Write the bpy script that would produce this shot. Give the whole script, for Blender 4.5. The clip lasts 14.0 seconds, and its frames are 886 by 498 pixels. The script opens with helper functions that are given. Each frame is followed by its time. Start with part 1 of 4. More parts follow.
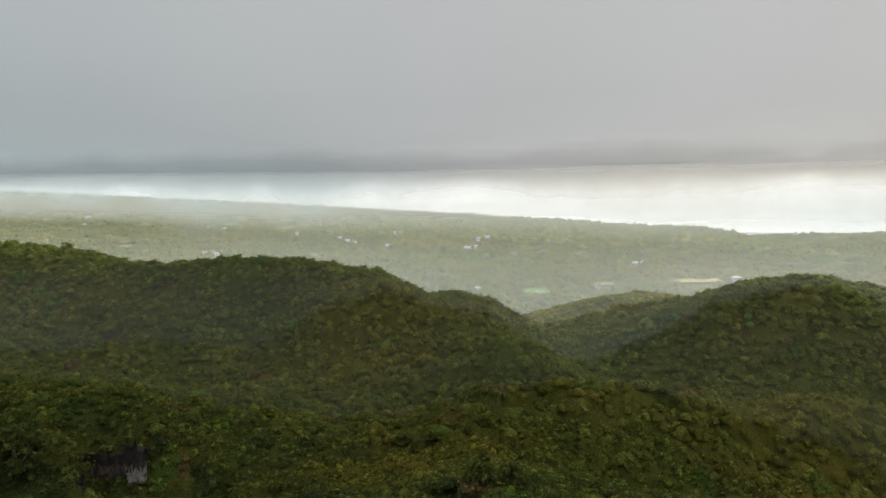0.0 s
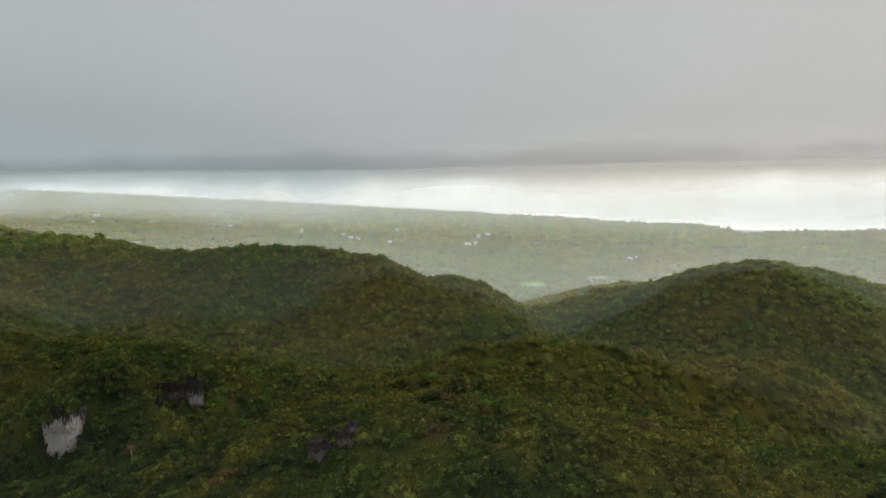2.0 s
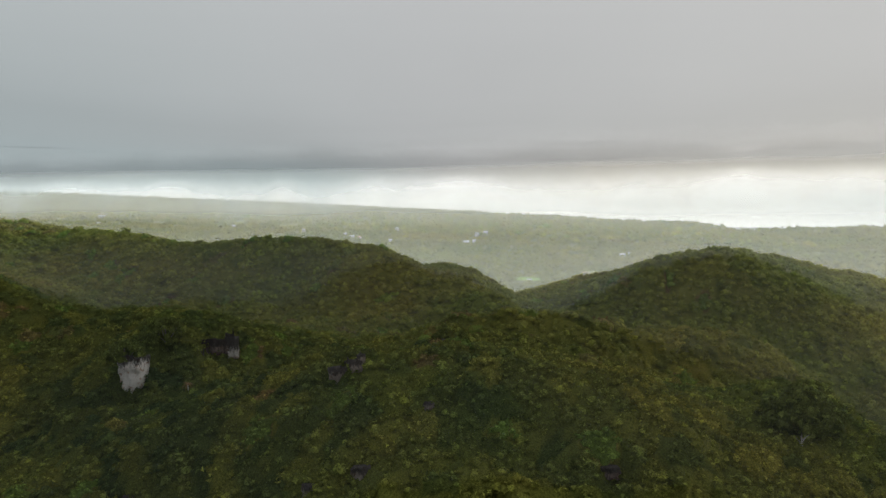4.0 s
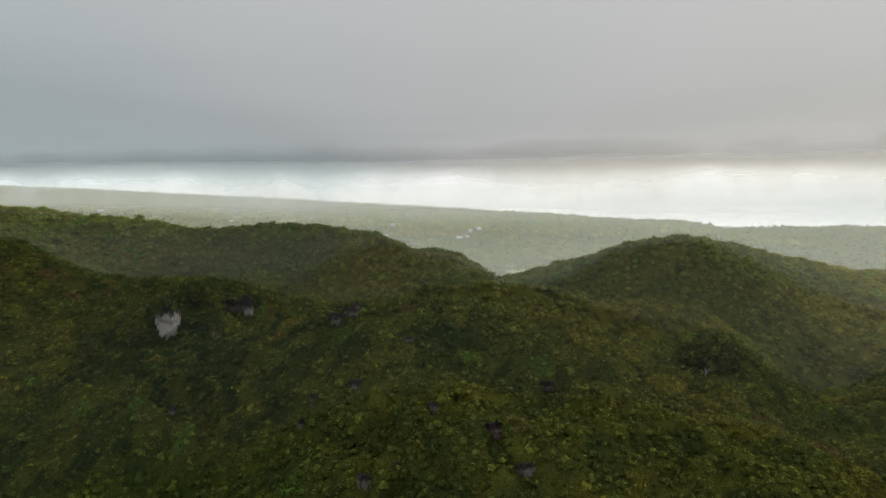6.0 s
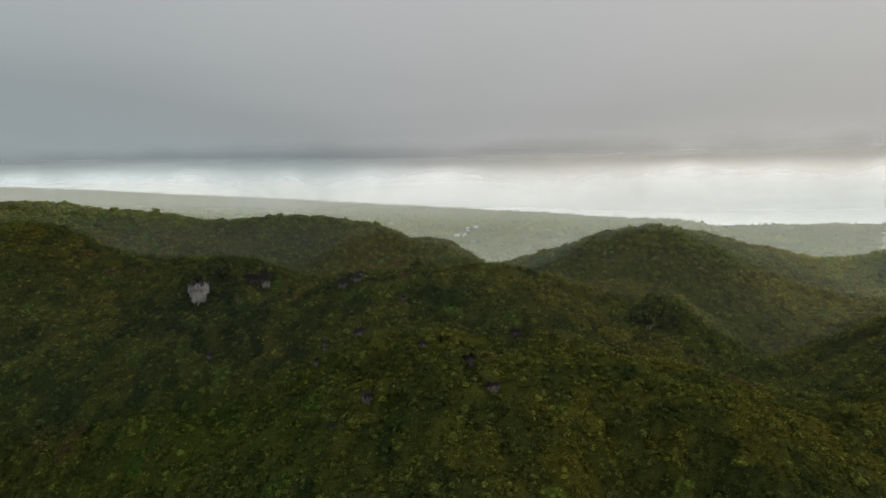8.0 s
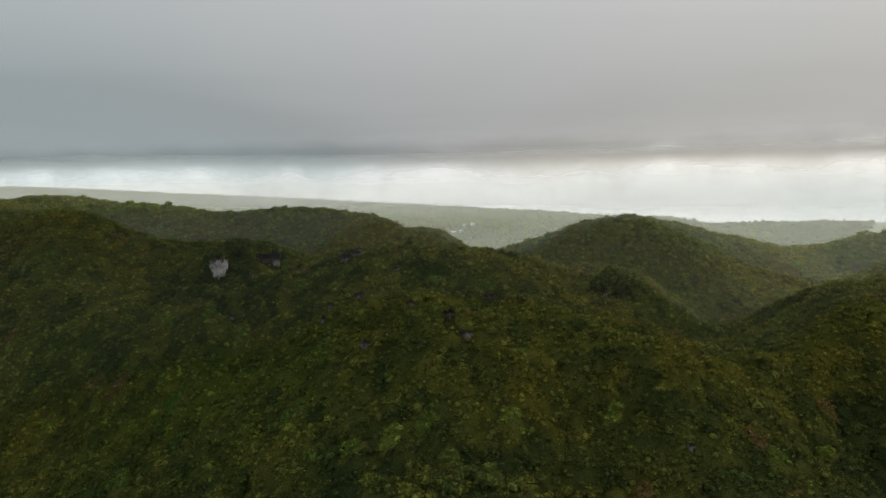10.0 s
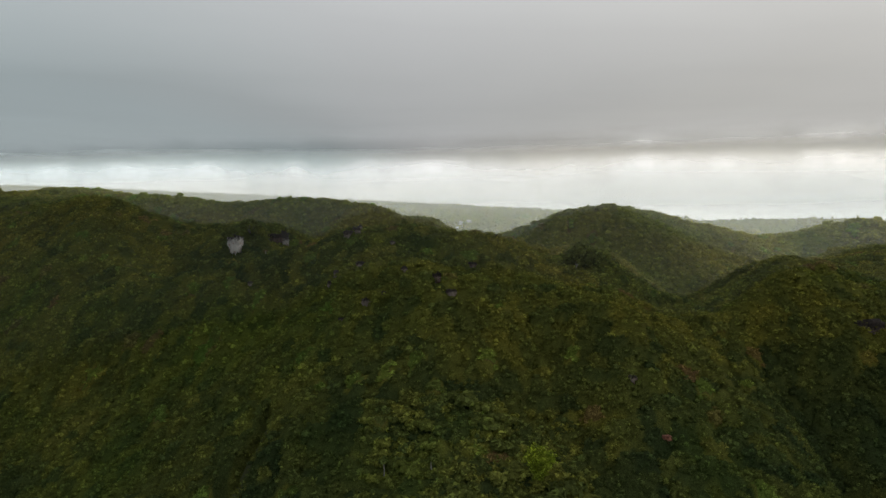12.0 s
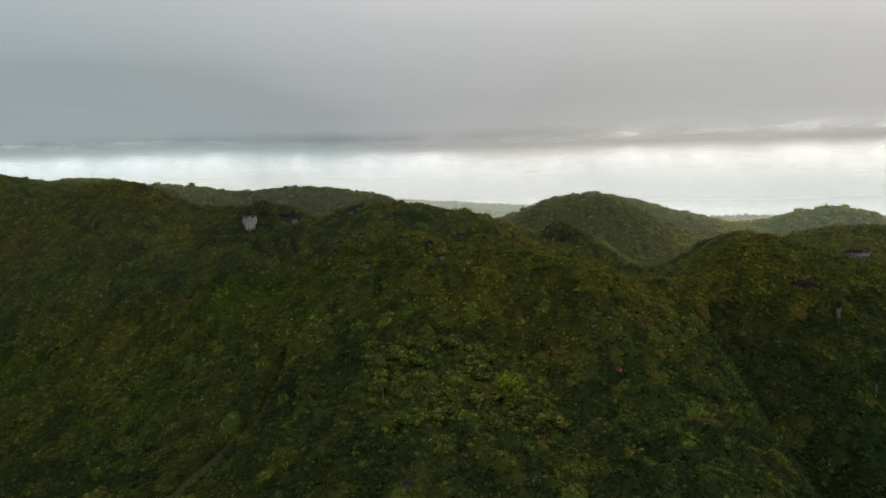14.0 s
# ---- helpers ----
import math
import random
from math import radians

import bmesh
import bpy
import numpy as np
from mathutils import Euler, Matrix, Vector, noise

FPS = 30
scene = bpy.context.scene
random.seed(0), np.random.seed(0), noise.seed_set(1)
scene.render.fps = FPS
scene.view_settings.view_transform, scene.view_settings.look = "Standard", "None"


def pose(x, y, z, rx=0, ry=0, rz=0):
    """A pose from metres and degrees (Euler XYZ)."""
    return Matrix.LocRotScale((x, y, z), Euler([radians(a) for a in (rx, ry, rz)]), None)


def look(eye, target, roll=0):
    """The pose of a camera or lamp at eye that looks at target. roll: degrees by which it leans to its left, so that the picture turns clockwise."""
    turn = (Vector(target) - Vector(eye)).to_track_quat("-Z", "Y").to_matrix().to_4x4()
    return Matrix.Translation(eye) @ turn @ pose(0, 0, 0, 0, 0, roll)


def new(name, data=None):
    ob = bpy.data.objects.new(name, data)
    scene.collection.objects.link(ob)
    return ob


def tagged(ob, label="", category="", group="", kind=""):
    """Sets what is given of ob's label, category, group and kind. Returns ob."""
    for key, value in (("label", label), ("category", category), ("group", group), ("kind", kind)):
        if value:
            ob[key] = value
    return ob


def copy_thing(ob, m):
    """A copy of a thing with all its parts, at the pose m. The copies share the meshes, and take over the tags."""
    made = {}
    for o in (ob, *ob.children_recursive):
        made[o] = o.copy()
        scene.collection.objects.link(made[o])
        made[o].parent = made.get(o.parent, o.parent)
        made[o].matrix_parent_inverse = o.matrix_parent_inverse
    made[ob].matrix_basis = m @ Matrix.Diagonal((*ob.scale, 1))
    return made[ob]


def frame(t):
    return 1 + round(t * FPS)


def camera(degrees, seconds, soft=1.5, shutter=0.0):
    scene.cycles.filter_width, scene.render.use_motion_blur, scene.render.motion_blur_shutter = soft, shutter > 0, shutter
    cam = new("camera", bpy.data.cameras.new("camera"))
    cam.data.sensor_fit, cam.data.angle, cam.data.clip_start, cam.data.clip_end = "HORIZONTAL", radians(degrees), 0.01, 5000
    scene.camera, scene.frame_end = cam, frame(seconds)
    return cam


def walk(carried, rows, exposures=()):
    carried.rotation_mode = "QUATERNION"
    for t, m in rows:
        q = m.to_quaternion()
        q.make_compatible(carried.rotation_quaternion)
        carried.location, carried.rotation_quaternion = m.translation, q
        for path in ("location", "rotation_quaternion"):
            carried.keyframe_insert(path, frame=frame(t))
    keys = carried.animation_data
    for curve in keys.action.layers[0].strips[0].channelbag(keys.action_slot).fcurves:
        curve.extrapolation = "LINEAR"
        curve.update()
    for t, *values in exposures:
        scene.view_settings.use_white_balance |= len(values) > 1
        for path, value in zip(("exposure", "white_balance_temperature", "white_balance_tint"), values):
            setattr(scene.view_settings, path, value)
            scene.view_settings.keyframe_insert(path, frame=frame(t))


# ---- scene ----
cam = camera(74.0, 14.0, 1.5)
# seconds, eye, yaw, pitch, lean to the right
ROWS = [
    (0.0, 0.00, 0.00, 235.00, 0.00, -6.03, 0.68),
    (0.5, 0.78, -7.39, 234.55, 0.04, -6.12, 0.69),
    (1.0, 1.47, -15.01, 234.20, 0.17, -6.13, 0.88),
    (1.5, 2.24, -22.39, 233.82, 0.21, -6.13, 0.73),
    (2.0, 3.01, -29.79, 233.39, 0.25, -6.13, 0.67),
    (2.5, 3.65, -37.34, 233.12, 0.33, -6.10, 0.93),
    (3.0, 4.30, -44.85, 232.82, 0.35, -6.09, 1.10),
    (5.5, 9.27, -83.11, 228.29, 0.02, -6.16, 0.60),
    (6.0, 10.19, -90.32, 227.33, -0.07, -6.20, 0.50),
    (6.5, 11.01, -97.67, 226.38, -0.14, -6.16, 0.51),
    (7.0, 11.67, -105.36, 225.51, -0.13, -6.04, 0.61),
    (7.5, 12.42, -112.83, 224.36, -0.13, -6.01, 0.61),
    (8.0, 13.18, -120.37, 223.00, -0.16, -6.07, 0.61),
    (10.5, 18.11, -158.78, 217.88, -0.30, -6.10, 0.65),
    (11.0, 18.83, -166.27, 216.36, -0.35, -6.05, 0.56),
    (11.5, 19.52, -173.80, 214.70, -0.40, -6.07, 0.54),
    (12.0, 20.17, -181.35, 212.96, -0.43, -6.06, 0.59),
    (12.5, 20.92, -188.98, 211.13, -0.44, -6.03, 0.69),
    (13.0, 21.66, -196.60, 209.20, -0.44, -6.05, 0.72),
    (13.5, 22.44, -204.34, 207.19, -0.44, -6.06, 0.73),
    (14.0, 23.14, -212.00, 205.16, -0.45, -6.09, 0.60),
]
LIGHT = [(0.0, 0.72), (1.5, 0.70), (3.0, 0.68), (5.5, 0.65), (6.5, 0.52), (8.0, 0.40), (10.5, 0.46), (12.5, 0.50), (14.0, 0.52)]
walk(cam, [(t, pose(x, y, z, 90 + pitch, lean, yaw)) for t, x, y, z, yaw, pitch, lean in ROWS], LIGHT)

SEA = 100.0          # the sea's level
MIST = (0.42, 0.58, 0.85)    # how thick the drizzle is over plain, ridge and sea
HAZE = [(24, 0.022), (130, 0.038), (205, 0.058), (292, 0.06)]    # thin drizzle between the hills: its distance and thickness
# fields on the plain: middle and half sizes
FIELDS = [(110, 690, 15, 13), (330, 752, 27, 11), (200, 730, 14, 9)]
DECK_TONES = [(0.34, 0.34, 0.34), (0.175, 0.175, 0.175), (0.105, 0.105, 0.105)]    # how much daylight thin, middling and thick cloud lets through
RAIN_TONES = [(0.47, 0.47, 0.47), (0.39, 0.39, 0.39), (0.28, 0.28, 0.28)]    # the same for the rain that hangs from its edge
rng = np.random.default_rng(7)


# ---- world, sun ----
def node(tree, kind, **given):
    n = tree.nodes.new(kind)
    for key, value in given.items():
        if key == "operation":
            n.operation = value
        elif key == "blend":
            n.blend_type = value
        elif key == "data":
            n.data_type = value
        else:
            n.inputs[int(key[1:])].default_value = value
    return n


def ramp(tree, stops):
    n = tree.nodes.new("ShaderNodeValToRGB")
    e = n.color_ramp.elements
    while len(e) < len(stops):
        e.new(0.5)
    for k, (at, col) in enumerate(stops):
        e[k].position = at
        e[k].color = (*col, 1) if len(col) == 3 else col
    return n


def build_world():
    world = bpy.data.worlds.new("overcast_sky")
    scene.world = world
    world.use_nodes = True
    t = world.node_tree
    t.nodes.clear()
    link = t.links.new
    out = t.nodes.new("ShaderNodeOutputWorld")
    sky = t.nodes.new("ShaderNodeTexSky")
    sky.sky_type, sky.sun_disc = "NISHITA", False
    sky.sun_elevation, sky.sun_rotation = radians(32), radians(48)
    clear = node(t, "ShaderNodeBackground", _1=0.10)
    link(sky.outputs[0], clear.inputs[0])
    co = t.nodes.new("ShaderNodeTexCoord")
    axes = t.nodes.new("ShaderNodeSeparateXYZ")
    link(co.outputs["Generated"], axes.inputs[0])
    # high overcast, a little uneven
    wisps = t.nodes.new("ShaderNodeMapping")
    wisps.inputs["Scale"].default_value = (3.6, 3.6, 1.6)
    link(co.outputs["Generated"], wisps.inputs[0])
    n1 = node(t, "ShaderNodeTexNoise", _2=1.6, _3=5.0, _4=0.55)
    link(wisps.outputs[0], n1.inputs["Vector"])
    drift = t.nodes.new("ShaderNodeMapping")
    drift.inputs["Scale"].default_value = (1.5, 1.5, 2.0)
    link(co.outputs["Generated"], drift.inputs[0])
    n2 = node(t, "ShaderNodeTexNoise", _2=1.3, _3=6.0, _4=0.6)
    link(drift.outputs[0], n2.inputs["Vector"])
    rag = node(t, "ShaderNodeMath", operation="MULTIPLY_ADD", _1=0.06, _2=-0.031)
    link(n1.outputs[0], rag.inputs[0])
    height = node(t, "ShaderNodeMath", operation="ADD")
    link(axes.outputs[2], height.inputs[0])
    link(rag.outputs[0], height.inputs[1])
    span = node(t, "ShaderNodeMapRange", _1=-0.05, _2=0.95)
    link(height.outputs[0], span.inputs[0])
    deck = ramp(t, [(0.0, (0.72, 0.72, 0.72)), (0.05, (0.82, 0.82, 0.815)), (0.10, (0.86, 0.86, 0.855)), (0.16, (0.80, 0.80, 0.80)), (0.34, (0.85, 0.85, 0.85)),
                    (0.6, (1.35, 1.35, 1.35)), (1.0, (1.9, 1.9, 1.88))])
    link(span.outputs[0], deck.inputs[0])
    # colder and darker on one side, warmer and brighter towards the veiled sun
    side = node(t, "ShaderNodeMapRange", _1=-0.6, _2=0.6)
    link(axes.outputs[0], side.inputs[0])
    tone = ramp(t, [(0.0, (0.84, 0.95, 0.97)), (0.45, (0.96, 0.97, 0.98)), (1.0, (1.13, 1.10, 1.06))])
    link(side.outputs[0], tone.inputs[0])
    toned = node(t, "ShaderNodeMix", data="RGBA", blend="MULTIPLY", _0=1.0)
    link(deck.outputs[0], toned.inputs[6])
    link(tone.outputs[0], toned.inputs[7])
    puff = node(t, "ShaderNodeMapRange", _1=0.3, _2=0.7, _3=0.94, _4=1.06)
    link(n2.outputs[0], puff.inputs[0])
    puffed = node(t, "ShaderNodeMix", data="RGBA", blend="MULTIPLY", _0=1.0)
    link(toned.outputs[2], puffed.inputs[6])
    link(puff.outputs[0], puffed.inputs[7])
    cloud = node(t, "ShaderNodeBackground", _1=1.0)
    link(puffed.outputs[2], cloud.inputs[0])
    both = node(t, "ShaderNodeMixShader", _0=0.95)
    link(clear.outputs[0], both.inputs[1])
    link(cloud.outputs[0], both.inputs[2])
    link(both.outputs[0], out.inputs[0])


build_world()
sun = new("sun", bpy.data.lights.new("sun", "SUN"))
sun.data.energy, sun.data.angle, sun.data.color = 1.5, radians(14), (1.0, 0.95, 0.84)
sun.matrix_world = look((0, 0, 600), (-74, -67, 538))
scene.view_settings.exposure = 0.0


# ---- materials ----
def material(name):
    m = bpy.data.materials.new(name)
    m.use_nodes = True
    t = m.node_tree
    return m, t, t.nodes["Principled BSDF"], t.links.new


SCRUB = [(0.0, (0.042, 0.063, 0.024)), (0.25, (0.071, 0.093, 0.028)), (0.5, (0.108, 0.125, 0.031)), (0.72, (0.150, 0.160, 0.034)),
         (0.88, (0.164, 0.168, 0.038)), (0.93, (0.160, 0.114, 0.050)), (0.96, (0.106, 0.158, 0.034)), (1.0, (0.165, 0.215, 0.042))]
GROVES = [(0.0, (0.035, 0.048, 0.015)), (0.3, (0.066, 0.079, 0.020)), (0.55, (0.100, 0.111, 0.026)), (0.8, (0.130, 0.130, 0.032)), (1.0, (0.149, 0.156, 0.037))]


def leaves(name, tones, per_object=False, stands=1.0, vary=(0.6, 1.55)):
    """Foliage: each crown its own green, with drier and yellower patches over the hills, and shade painted into the
    gaps between crowns.
    """
    m, t, b, link = material(name)
    if per_object:
        own = t.nodes.new("ShaderNodeObjectInfo")
        tint = own.outputs["Random"]
    else:
        own = t.nodes.new("ShaderNodeAttribute")
        own.attribute_name = "tint"
        tint = own.outputs["Fac"]
    greens = ramp(t, tones)
    link(tint, greens.inputs[0])
    geo = t.nodes.new("ShaderNodeNewGeometry")
    patch = node(t, "ShaderNodeTexNoise", _2=0.016 / stands, _3=4.0, _4=0.6)
    link(geo.outputs["Position"], patch.inputs["Vector"])
    dry = ramp(t, [(0.36, (0.82, 0.96, 0.82)), (0.5, (1.0, 1.0, 1.0)), (0.64, (1.18, 1.05, 0.9))])
    link(patch.outputs[0], dry.inputs[0])
    leafy = ramp(t, [(0.0, (vary[0],) * 3), (0.72, (1.0, 1.0, 1.0)), (0.88, (vary[1],) * 3), (1.0, (1.15 * vary[1], 1.2 * vary[1], vary[1]))])
    link(geo.outputs["Random Per Island"], leafy.inputs[0])
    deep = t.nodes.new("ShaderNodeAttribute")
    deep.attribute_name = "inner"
    # the net under the boughs is dimmed in its colour, as gap shade
    gap_shaded = node(t, "ShaderNodeMix", data="RGBA")
    gap_shaded.inputs[7].default_value = (0.72, 0.72, 0.72, 1)
    link(deep.outputs["Fac"], gap_shaded.inputs[0])
    link(leafy.outputs[0], gap_shaded.inputs[6])
    one = node(t, "ShaderNodeMix", data="RGBA", blend="MULTIPLY", _0=1.0)
    link(greens.outputs[0], one.inputs[6])
    link(dry.outputs[0], one.inputs[7])
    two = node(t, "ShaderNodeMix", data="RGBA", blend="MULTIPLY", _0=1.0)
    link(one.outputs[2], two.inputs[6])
    link(gap_shaded.outputs[2], two.inputs[7])
    sprigs = node(t, "ShaderNodeTexNoise", _2=3.4, _3=3.0, _4=0.8)
    link(geo.outputs["Position"], sprigs.inputs["Vector"])
    spread_of = node(t, "ShaderNodeMapRange", _1=0.34, _2=0.66, _3=0.42, _4=1.65)
    link(sprigs.outputs[0], spread_of.inputs[0])
    three = node(t, "ShaderNodeMix", data="RGBA", blend="MULTIPLY", _0=1.0)
    link(two.outputs[2], three.inputs[6])
    link(spread_of.outputs[0], three.inputs[7])
    link(three.outputs[2], b.inputs["Base Color"])
    b.inputs["Roughness"].default_value = 0.8
    b.inputs["Specular IOR Level"].default_value = 0.02
    lie = None
    if not per_object:
        attr = t.nodes.new("ShaderNodeAttribute")
        attr.attribute_name = "lie"
        lie = node(t, "ShaderNodeMix", data="VECTOR", _0=0.35)
        link(geo.outputs["Normal"], lie.inputs[4])
        link(attr.outputs["Vector"], lie.inputs[5])
        ruffle = node(t, "ShaderNodeBump", _0=0.7, _1=0.35)
        link(sprigs.outputs[0], ruffle.inputs["Height"])
        link(lie.outputs[1], ruffle.inputs["Normal"])
        link(ruffle.outputs[0], b.inputs["Normal"])
    # daylight also shines through the blades, yellower than what they throw back
    shine = node(t, "ShaderNodeMix", data="RGBA", blend="MULTIPLY", _0=1.0)
    shine.inputs[7].default_value = (1.4, 1.3, 0.62, 1)
    link(three.outputs[2], shine.inputs[6])
    thin = t.nodes.new("ShaderNodeBsdfTranslucent")
    link(shine.outputs[2], thin.inputs[0])
    if lie:
        link(lie.outputs[1], thin.inputs["Normal"])
    both = node(t, "ShaderNodeMixShader", _0=0.35)
    link(b.outputs[0], both.inputs[1])
    link(thin.outputs[0], both.inputs[2])
    link(both.outputs[0], t.nodes["Material Output"].inputs[0])
    return m


def earthy(name, low, high, scale, rough=0.9, bump=0.4):
    m, t, b, link = material(name)
    geo = t.nodes.new("ShaderNodeNewGeometry")
    big = node(t, "ShaderNodeTexNoise", _2=scale, _3=6.0, _4=0.6)
    link(geo.outputs["Position"], big.inputs["Vector"])
    col = ramp(t, [(0.35, low), (0.65, high)])
    link(big.outputs[0], col.inputs[0])
    link(col.outputs[0], b.inputs["Base Color"])
    fine = node(t, "ShaderNodeTexNoise", _2=scale * 9, _3=4.0)
    link(geo.outputs["Position"], fine.inputs["Vector"])
    bmp = node(t, "ShaderNodeBump", _0=bump)
    link(fine.outputs[0], bmp.inputs["Height"])
    link(bmp.outputs[0], b.inputs["Normal"])
    b.inputs["Roughness"].default_value = rough
    return m


def sea_water():
    m, t, b, link = material("sea_water")
    b.inputs["Base Color"].default_value = (0.10, 0.13, 0.14, 1)
    b.inputs["Roughness"].default_value = 0.22
    geo = t.nodes.new("ShaderNodeNewGeometry")
    n = node(t, "ShaderNodeTexNoise", _2=0.03, _3=5.0)
    link(geo.outputs["Position"], n.inputs["Vector"])
    bmp = node(t, "ShaderNodeBump", _0=0.03, _1=1.0)
    link(n.outputs[0], bmp.inputs["Height"])
    link(bmp.outputs[0], b.inputs["Normal"])
    return m


LEAVES = leaves("scrub_leaves", SCRUB)
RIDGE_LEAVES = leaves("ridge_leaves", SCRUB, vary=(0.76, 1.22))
GROVE_LEAVES = leaves("grove_leaves", GROVES, False, 4.0, (0.88, 1.1))
TREE_LEAVES = leaves("tree_leaves", [(0.0, SCRUB[1][1]), (0.5, SCRUB[2][1]), (1.0, SCRUB[3][1])], True)
GROUND = earthy("undergrowth", (0.024, 0.031, 0.007), (0.055, 0.060, 0.012), 0.05)


def grass_on_the_plain(mat):
    """Open pasture where the ground flattens out towards the coast."""
    t = mat.node_tree
    link, b = t.links.new, t.nodes["Principled BSDF"]
    was = b.inputs["Base Color"].links[0].from_socket
    geo = t.nodes.new("ShaderNodeNewGeometry")
    axes = t.nodes.new("ShaderNodeSeparateXYZ")
    link(geo.outputs["Position"], axes.inputs[0])
    far = node(t, "ShaderNodeMapRange", _1=430.0, _2=560.0)
    link(axes.outputs[1], far.inputs[0])
    n = node(t, "ShaderNodeTexNoise", _2=0.012, _3=4.0)
    link(geo.outputs["Position"], n.inputs["Vector"])
    grass = ramp(t, [(0.35, (0.06, 0.08, 0.025)), (0.5, (0.10, 0.115, 0.035)), (0.65, (0.15, 0.14, 0.05))])
    link(n.outputs[0], grass.inputs[0])
    mix = node(t, "ShaderNodeMix", data="RGBA")
    link(far.outputs[0], mix.inputs[0])
    link(was, mix.inputs[6])
    link(grass.outputs[0], mix.inputs[7])
    link(mix.outputs[2], b.inputs["Base Color"])


grass_on_the_plain(GROUND)
BARK = earthy("bark", (0.07, 0.06, 0.05), (0.20, 0.18, 0.15), 2.0)
WATER = sea_water()


# ---- the lie of the land ----
HILLS = []


def hill(x, y, rise, long, wide, turn):
    """A rounded karst hill or hollow: its middle, rise, half lengths and bearing."""
    HILLS.append((x, y, rise, long, wide, radians(turn)))


hill(-332.7, 270.6, 92.2, 147.7, 118.5, 51.7)
hill(21.1, 61.6, 69.7, 78.7, 64.9, -58.1)
hill(132.8, 225.9, 64.2, 55.7, 34.2, 27.1)
hill(344.1, 242.7, 63.7, 58.0, 16.6, -12.2)
hill(-125.9, 114.4, 62.6, 63.4, 38.7, -26.7)
hill(215.5, 65.9, 57.4, 91.9, 68.7, 25.2)
hill(-71.9, 254.7, 56.6, 66.3, 30.4, 18.7)
hill(-8.3, 218.4, 49.6, 94.9, 41.7, 27.3)
hill(-170.7, 281.7, 42.4, 52.5, 24.9, -16.5)
hill(232.9, 234.3, 41.9, 120.1, 48.0, -63.2)
hill(-247.4, 151.0, 40.5, 64.7, 56.4, -35.6)
hill(87.4, 147.3, 39.9, 71.7, 14.7, 13.8)
hill(-106.5, 52.0, 35.0, 53.6, 28.0, -13.3)
hill(130.0, 425.0, 35.0, 82.0, 40.0, 5.0)
hill(-529.0, 493.1, 31.3, 136.0, 63.8, 18.9)
hill(-182.0, 469.0, 26.5, 28.0, 18.0, -27.0)
hill(231.1, 186.6, -23.9, 30.6, 15.4, 12.0)
hill(27.8, 168.8, 20.7, 15.7, 12.0, 76.8)
hill(-16.3, 202.8, 18.9, 12.0, 15.4, 17.2)
hill(-103.5, 69.5, -17.9, 18.0, 25.0, -83.8)
hill(81.3, 265.9, 17.7, 25.5, 12.7, -14.2)
hill(138.8, 12.8, 17.2, 52.4, 18.4, 65.9)
hill(-48.3, 192.1, 16.6, 25.0, 15.7, 73.6)
hill(-121.7, 139.7, -16.3, 19.3, 33.4, 25.8)
hill(59.5, 12.5, -15.4, 35.4, 14.2, 72.0)
hill(143.2, -46.6, -14.2, 63.3, 24.5, -63.1)
hill(132.6, -34.5, -14.2, 67.8, 12.3, -85.7)
hill(-2.0, -35.7, 13.8, 31.1, 20.0, -36.3)
hill(-53.8, 194.5, -13.7, 12.0, 18.4, 42.4)
hill(-68.7, 88.8, 13.7, 12.0, 12.0, -79.0)
hill(-53.4, 82.2, -12.5, 22.1, 16.0, 39.9)
hill(88.5, 70.3, 12.2, 12.0, 27.6, -7.3)
hill(2.0, 119.7, -12.1, 24.7, 12.0, 0.3)
hill(-281.5, 311.8, 11.9, 36.7, 12.0, -1.2)
hill(-68.9, 225.6, -11.5, 19.1, 12.3, 3.1)
hill(95.7, 39.9, -11.0, 12.0, 12.4, 1.5)
hill(63.8, 9.5, 10.0, 16.2, 26.5, 27.4)
hill(63.9, 9.1, 9.8, 16.3, 15.0, -10.7)
hill(13.5, 194.6, 9.7, 67.1, 12.0, 85.9)
hill(157.8, 198.7, 9.7, 75.6, 12.0, -15.3)
hill(130.7, 152.3, -9.3, 32.3, 12.7, -5.7)
hill(10.0, 32.2, -8.8, 47.6, 12.0, -16.7)
hill(157.9, 160.5, -8.7, 12.0, 32.3, 43.5)
hill(158.8, 170.3, -8.7, 37.5, 24.0, -30.4)
hill(152.5, 198.7, 8.6, 47.0, 15.4, 25.9)
hill(3.0, -42.8, -8.3, 13.7, 15.5, 48.9)
hill(1.5, 29.6, 8.1, 13.8, 34.5, 41.2)
hill(-44.3, 22.1, -8.1, 12.0, 14.2, -61.6)
hill(131.5, -47.0, 7.9, 12.0, 20.7, 25.5)
hill(-80.9, 42.3, -7.6, 12.6, 21.8, 25.2)
hill(15.4, 152.9, -7.6, 30.8, 12.0, -3.4)
hill(40.7, 152.4, -7.5, 32.8, 12.0, 1.6)
hill(-15.1, 193.4, -7.5, 17.0, 12.0, -32.0)
hill(-89.8, 93.8, -7.4, 30.6, 12.0, 2.4)
hill(122.7, 144.4, 7.3, 20.4, 12.0, 5.3)
hill(-21.0, 161.7, 7.2, 25.0, 17.8, 41.4)
hill(78.3, 149.5, -7.2, 19.5, 12.0, -14.6)
hill(-64.1, 181.3, -7.0, 23.8, 15.3, -2.0)
hill(173.8, 10.8, 7.0, 20.5, 16.1, 18.3)
hill(-58.0, 174.7, -6.1, 20.4, 19.4, -0.5)
hill(44.2, 117.9, -5.9, 45.1, 12.0, 27.1)
hill(-21.4, 197.5, -5.9, 12.0, 12.0, -0.0)
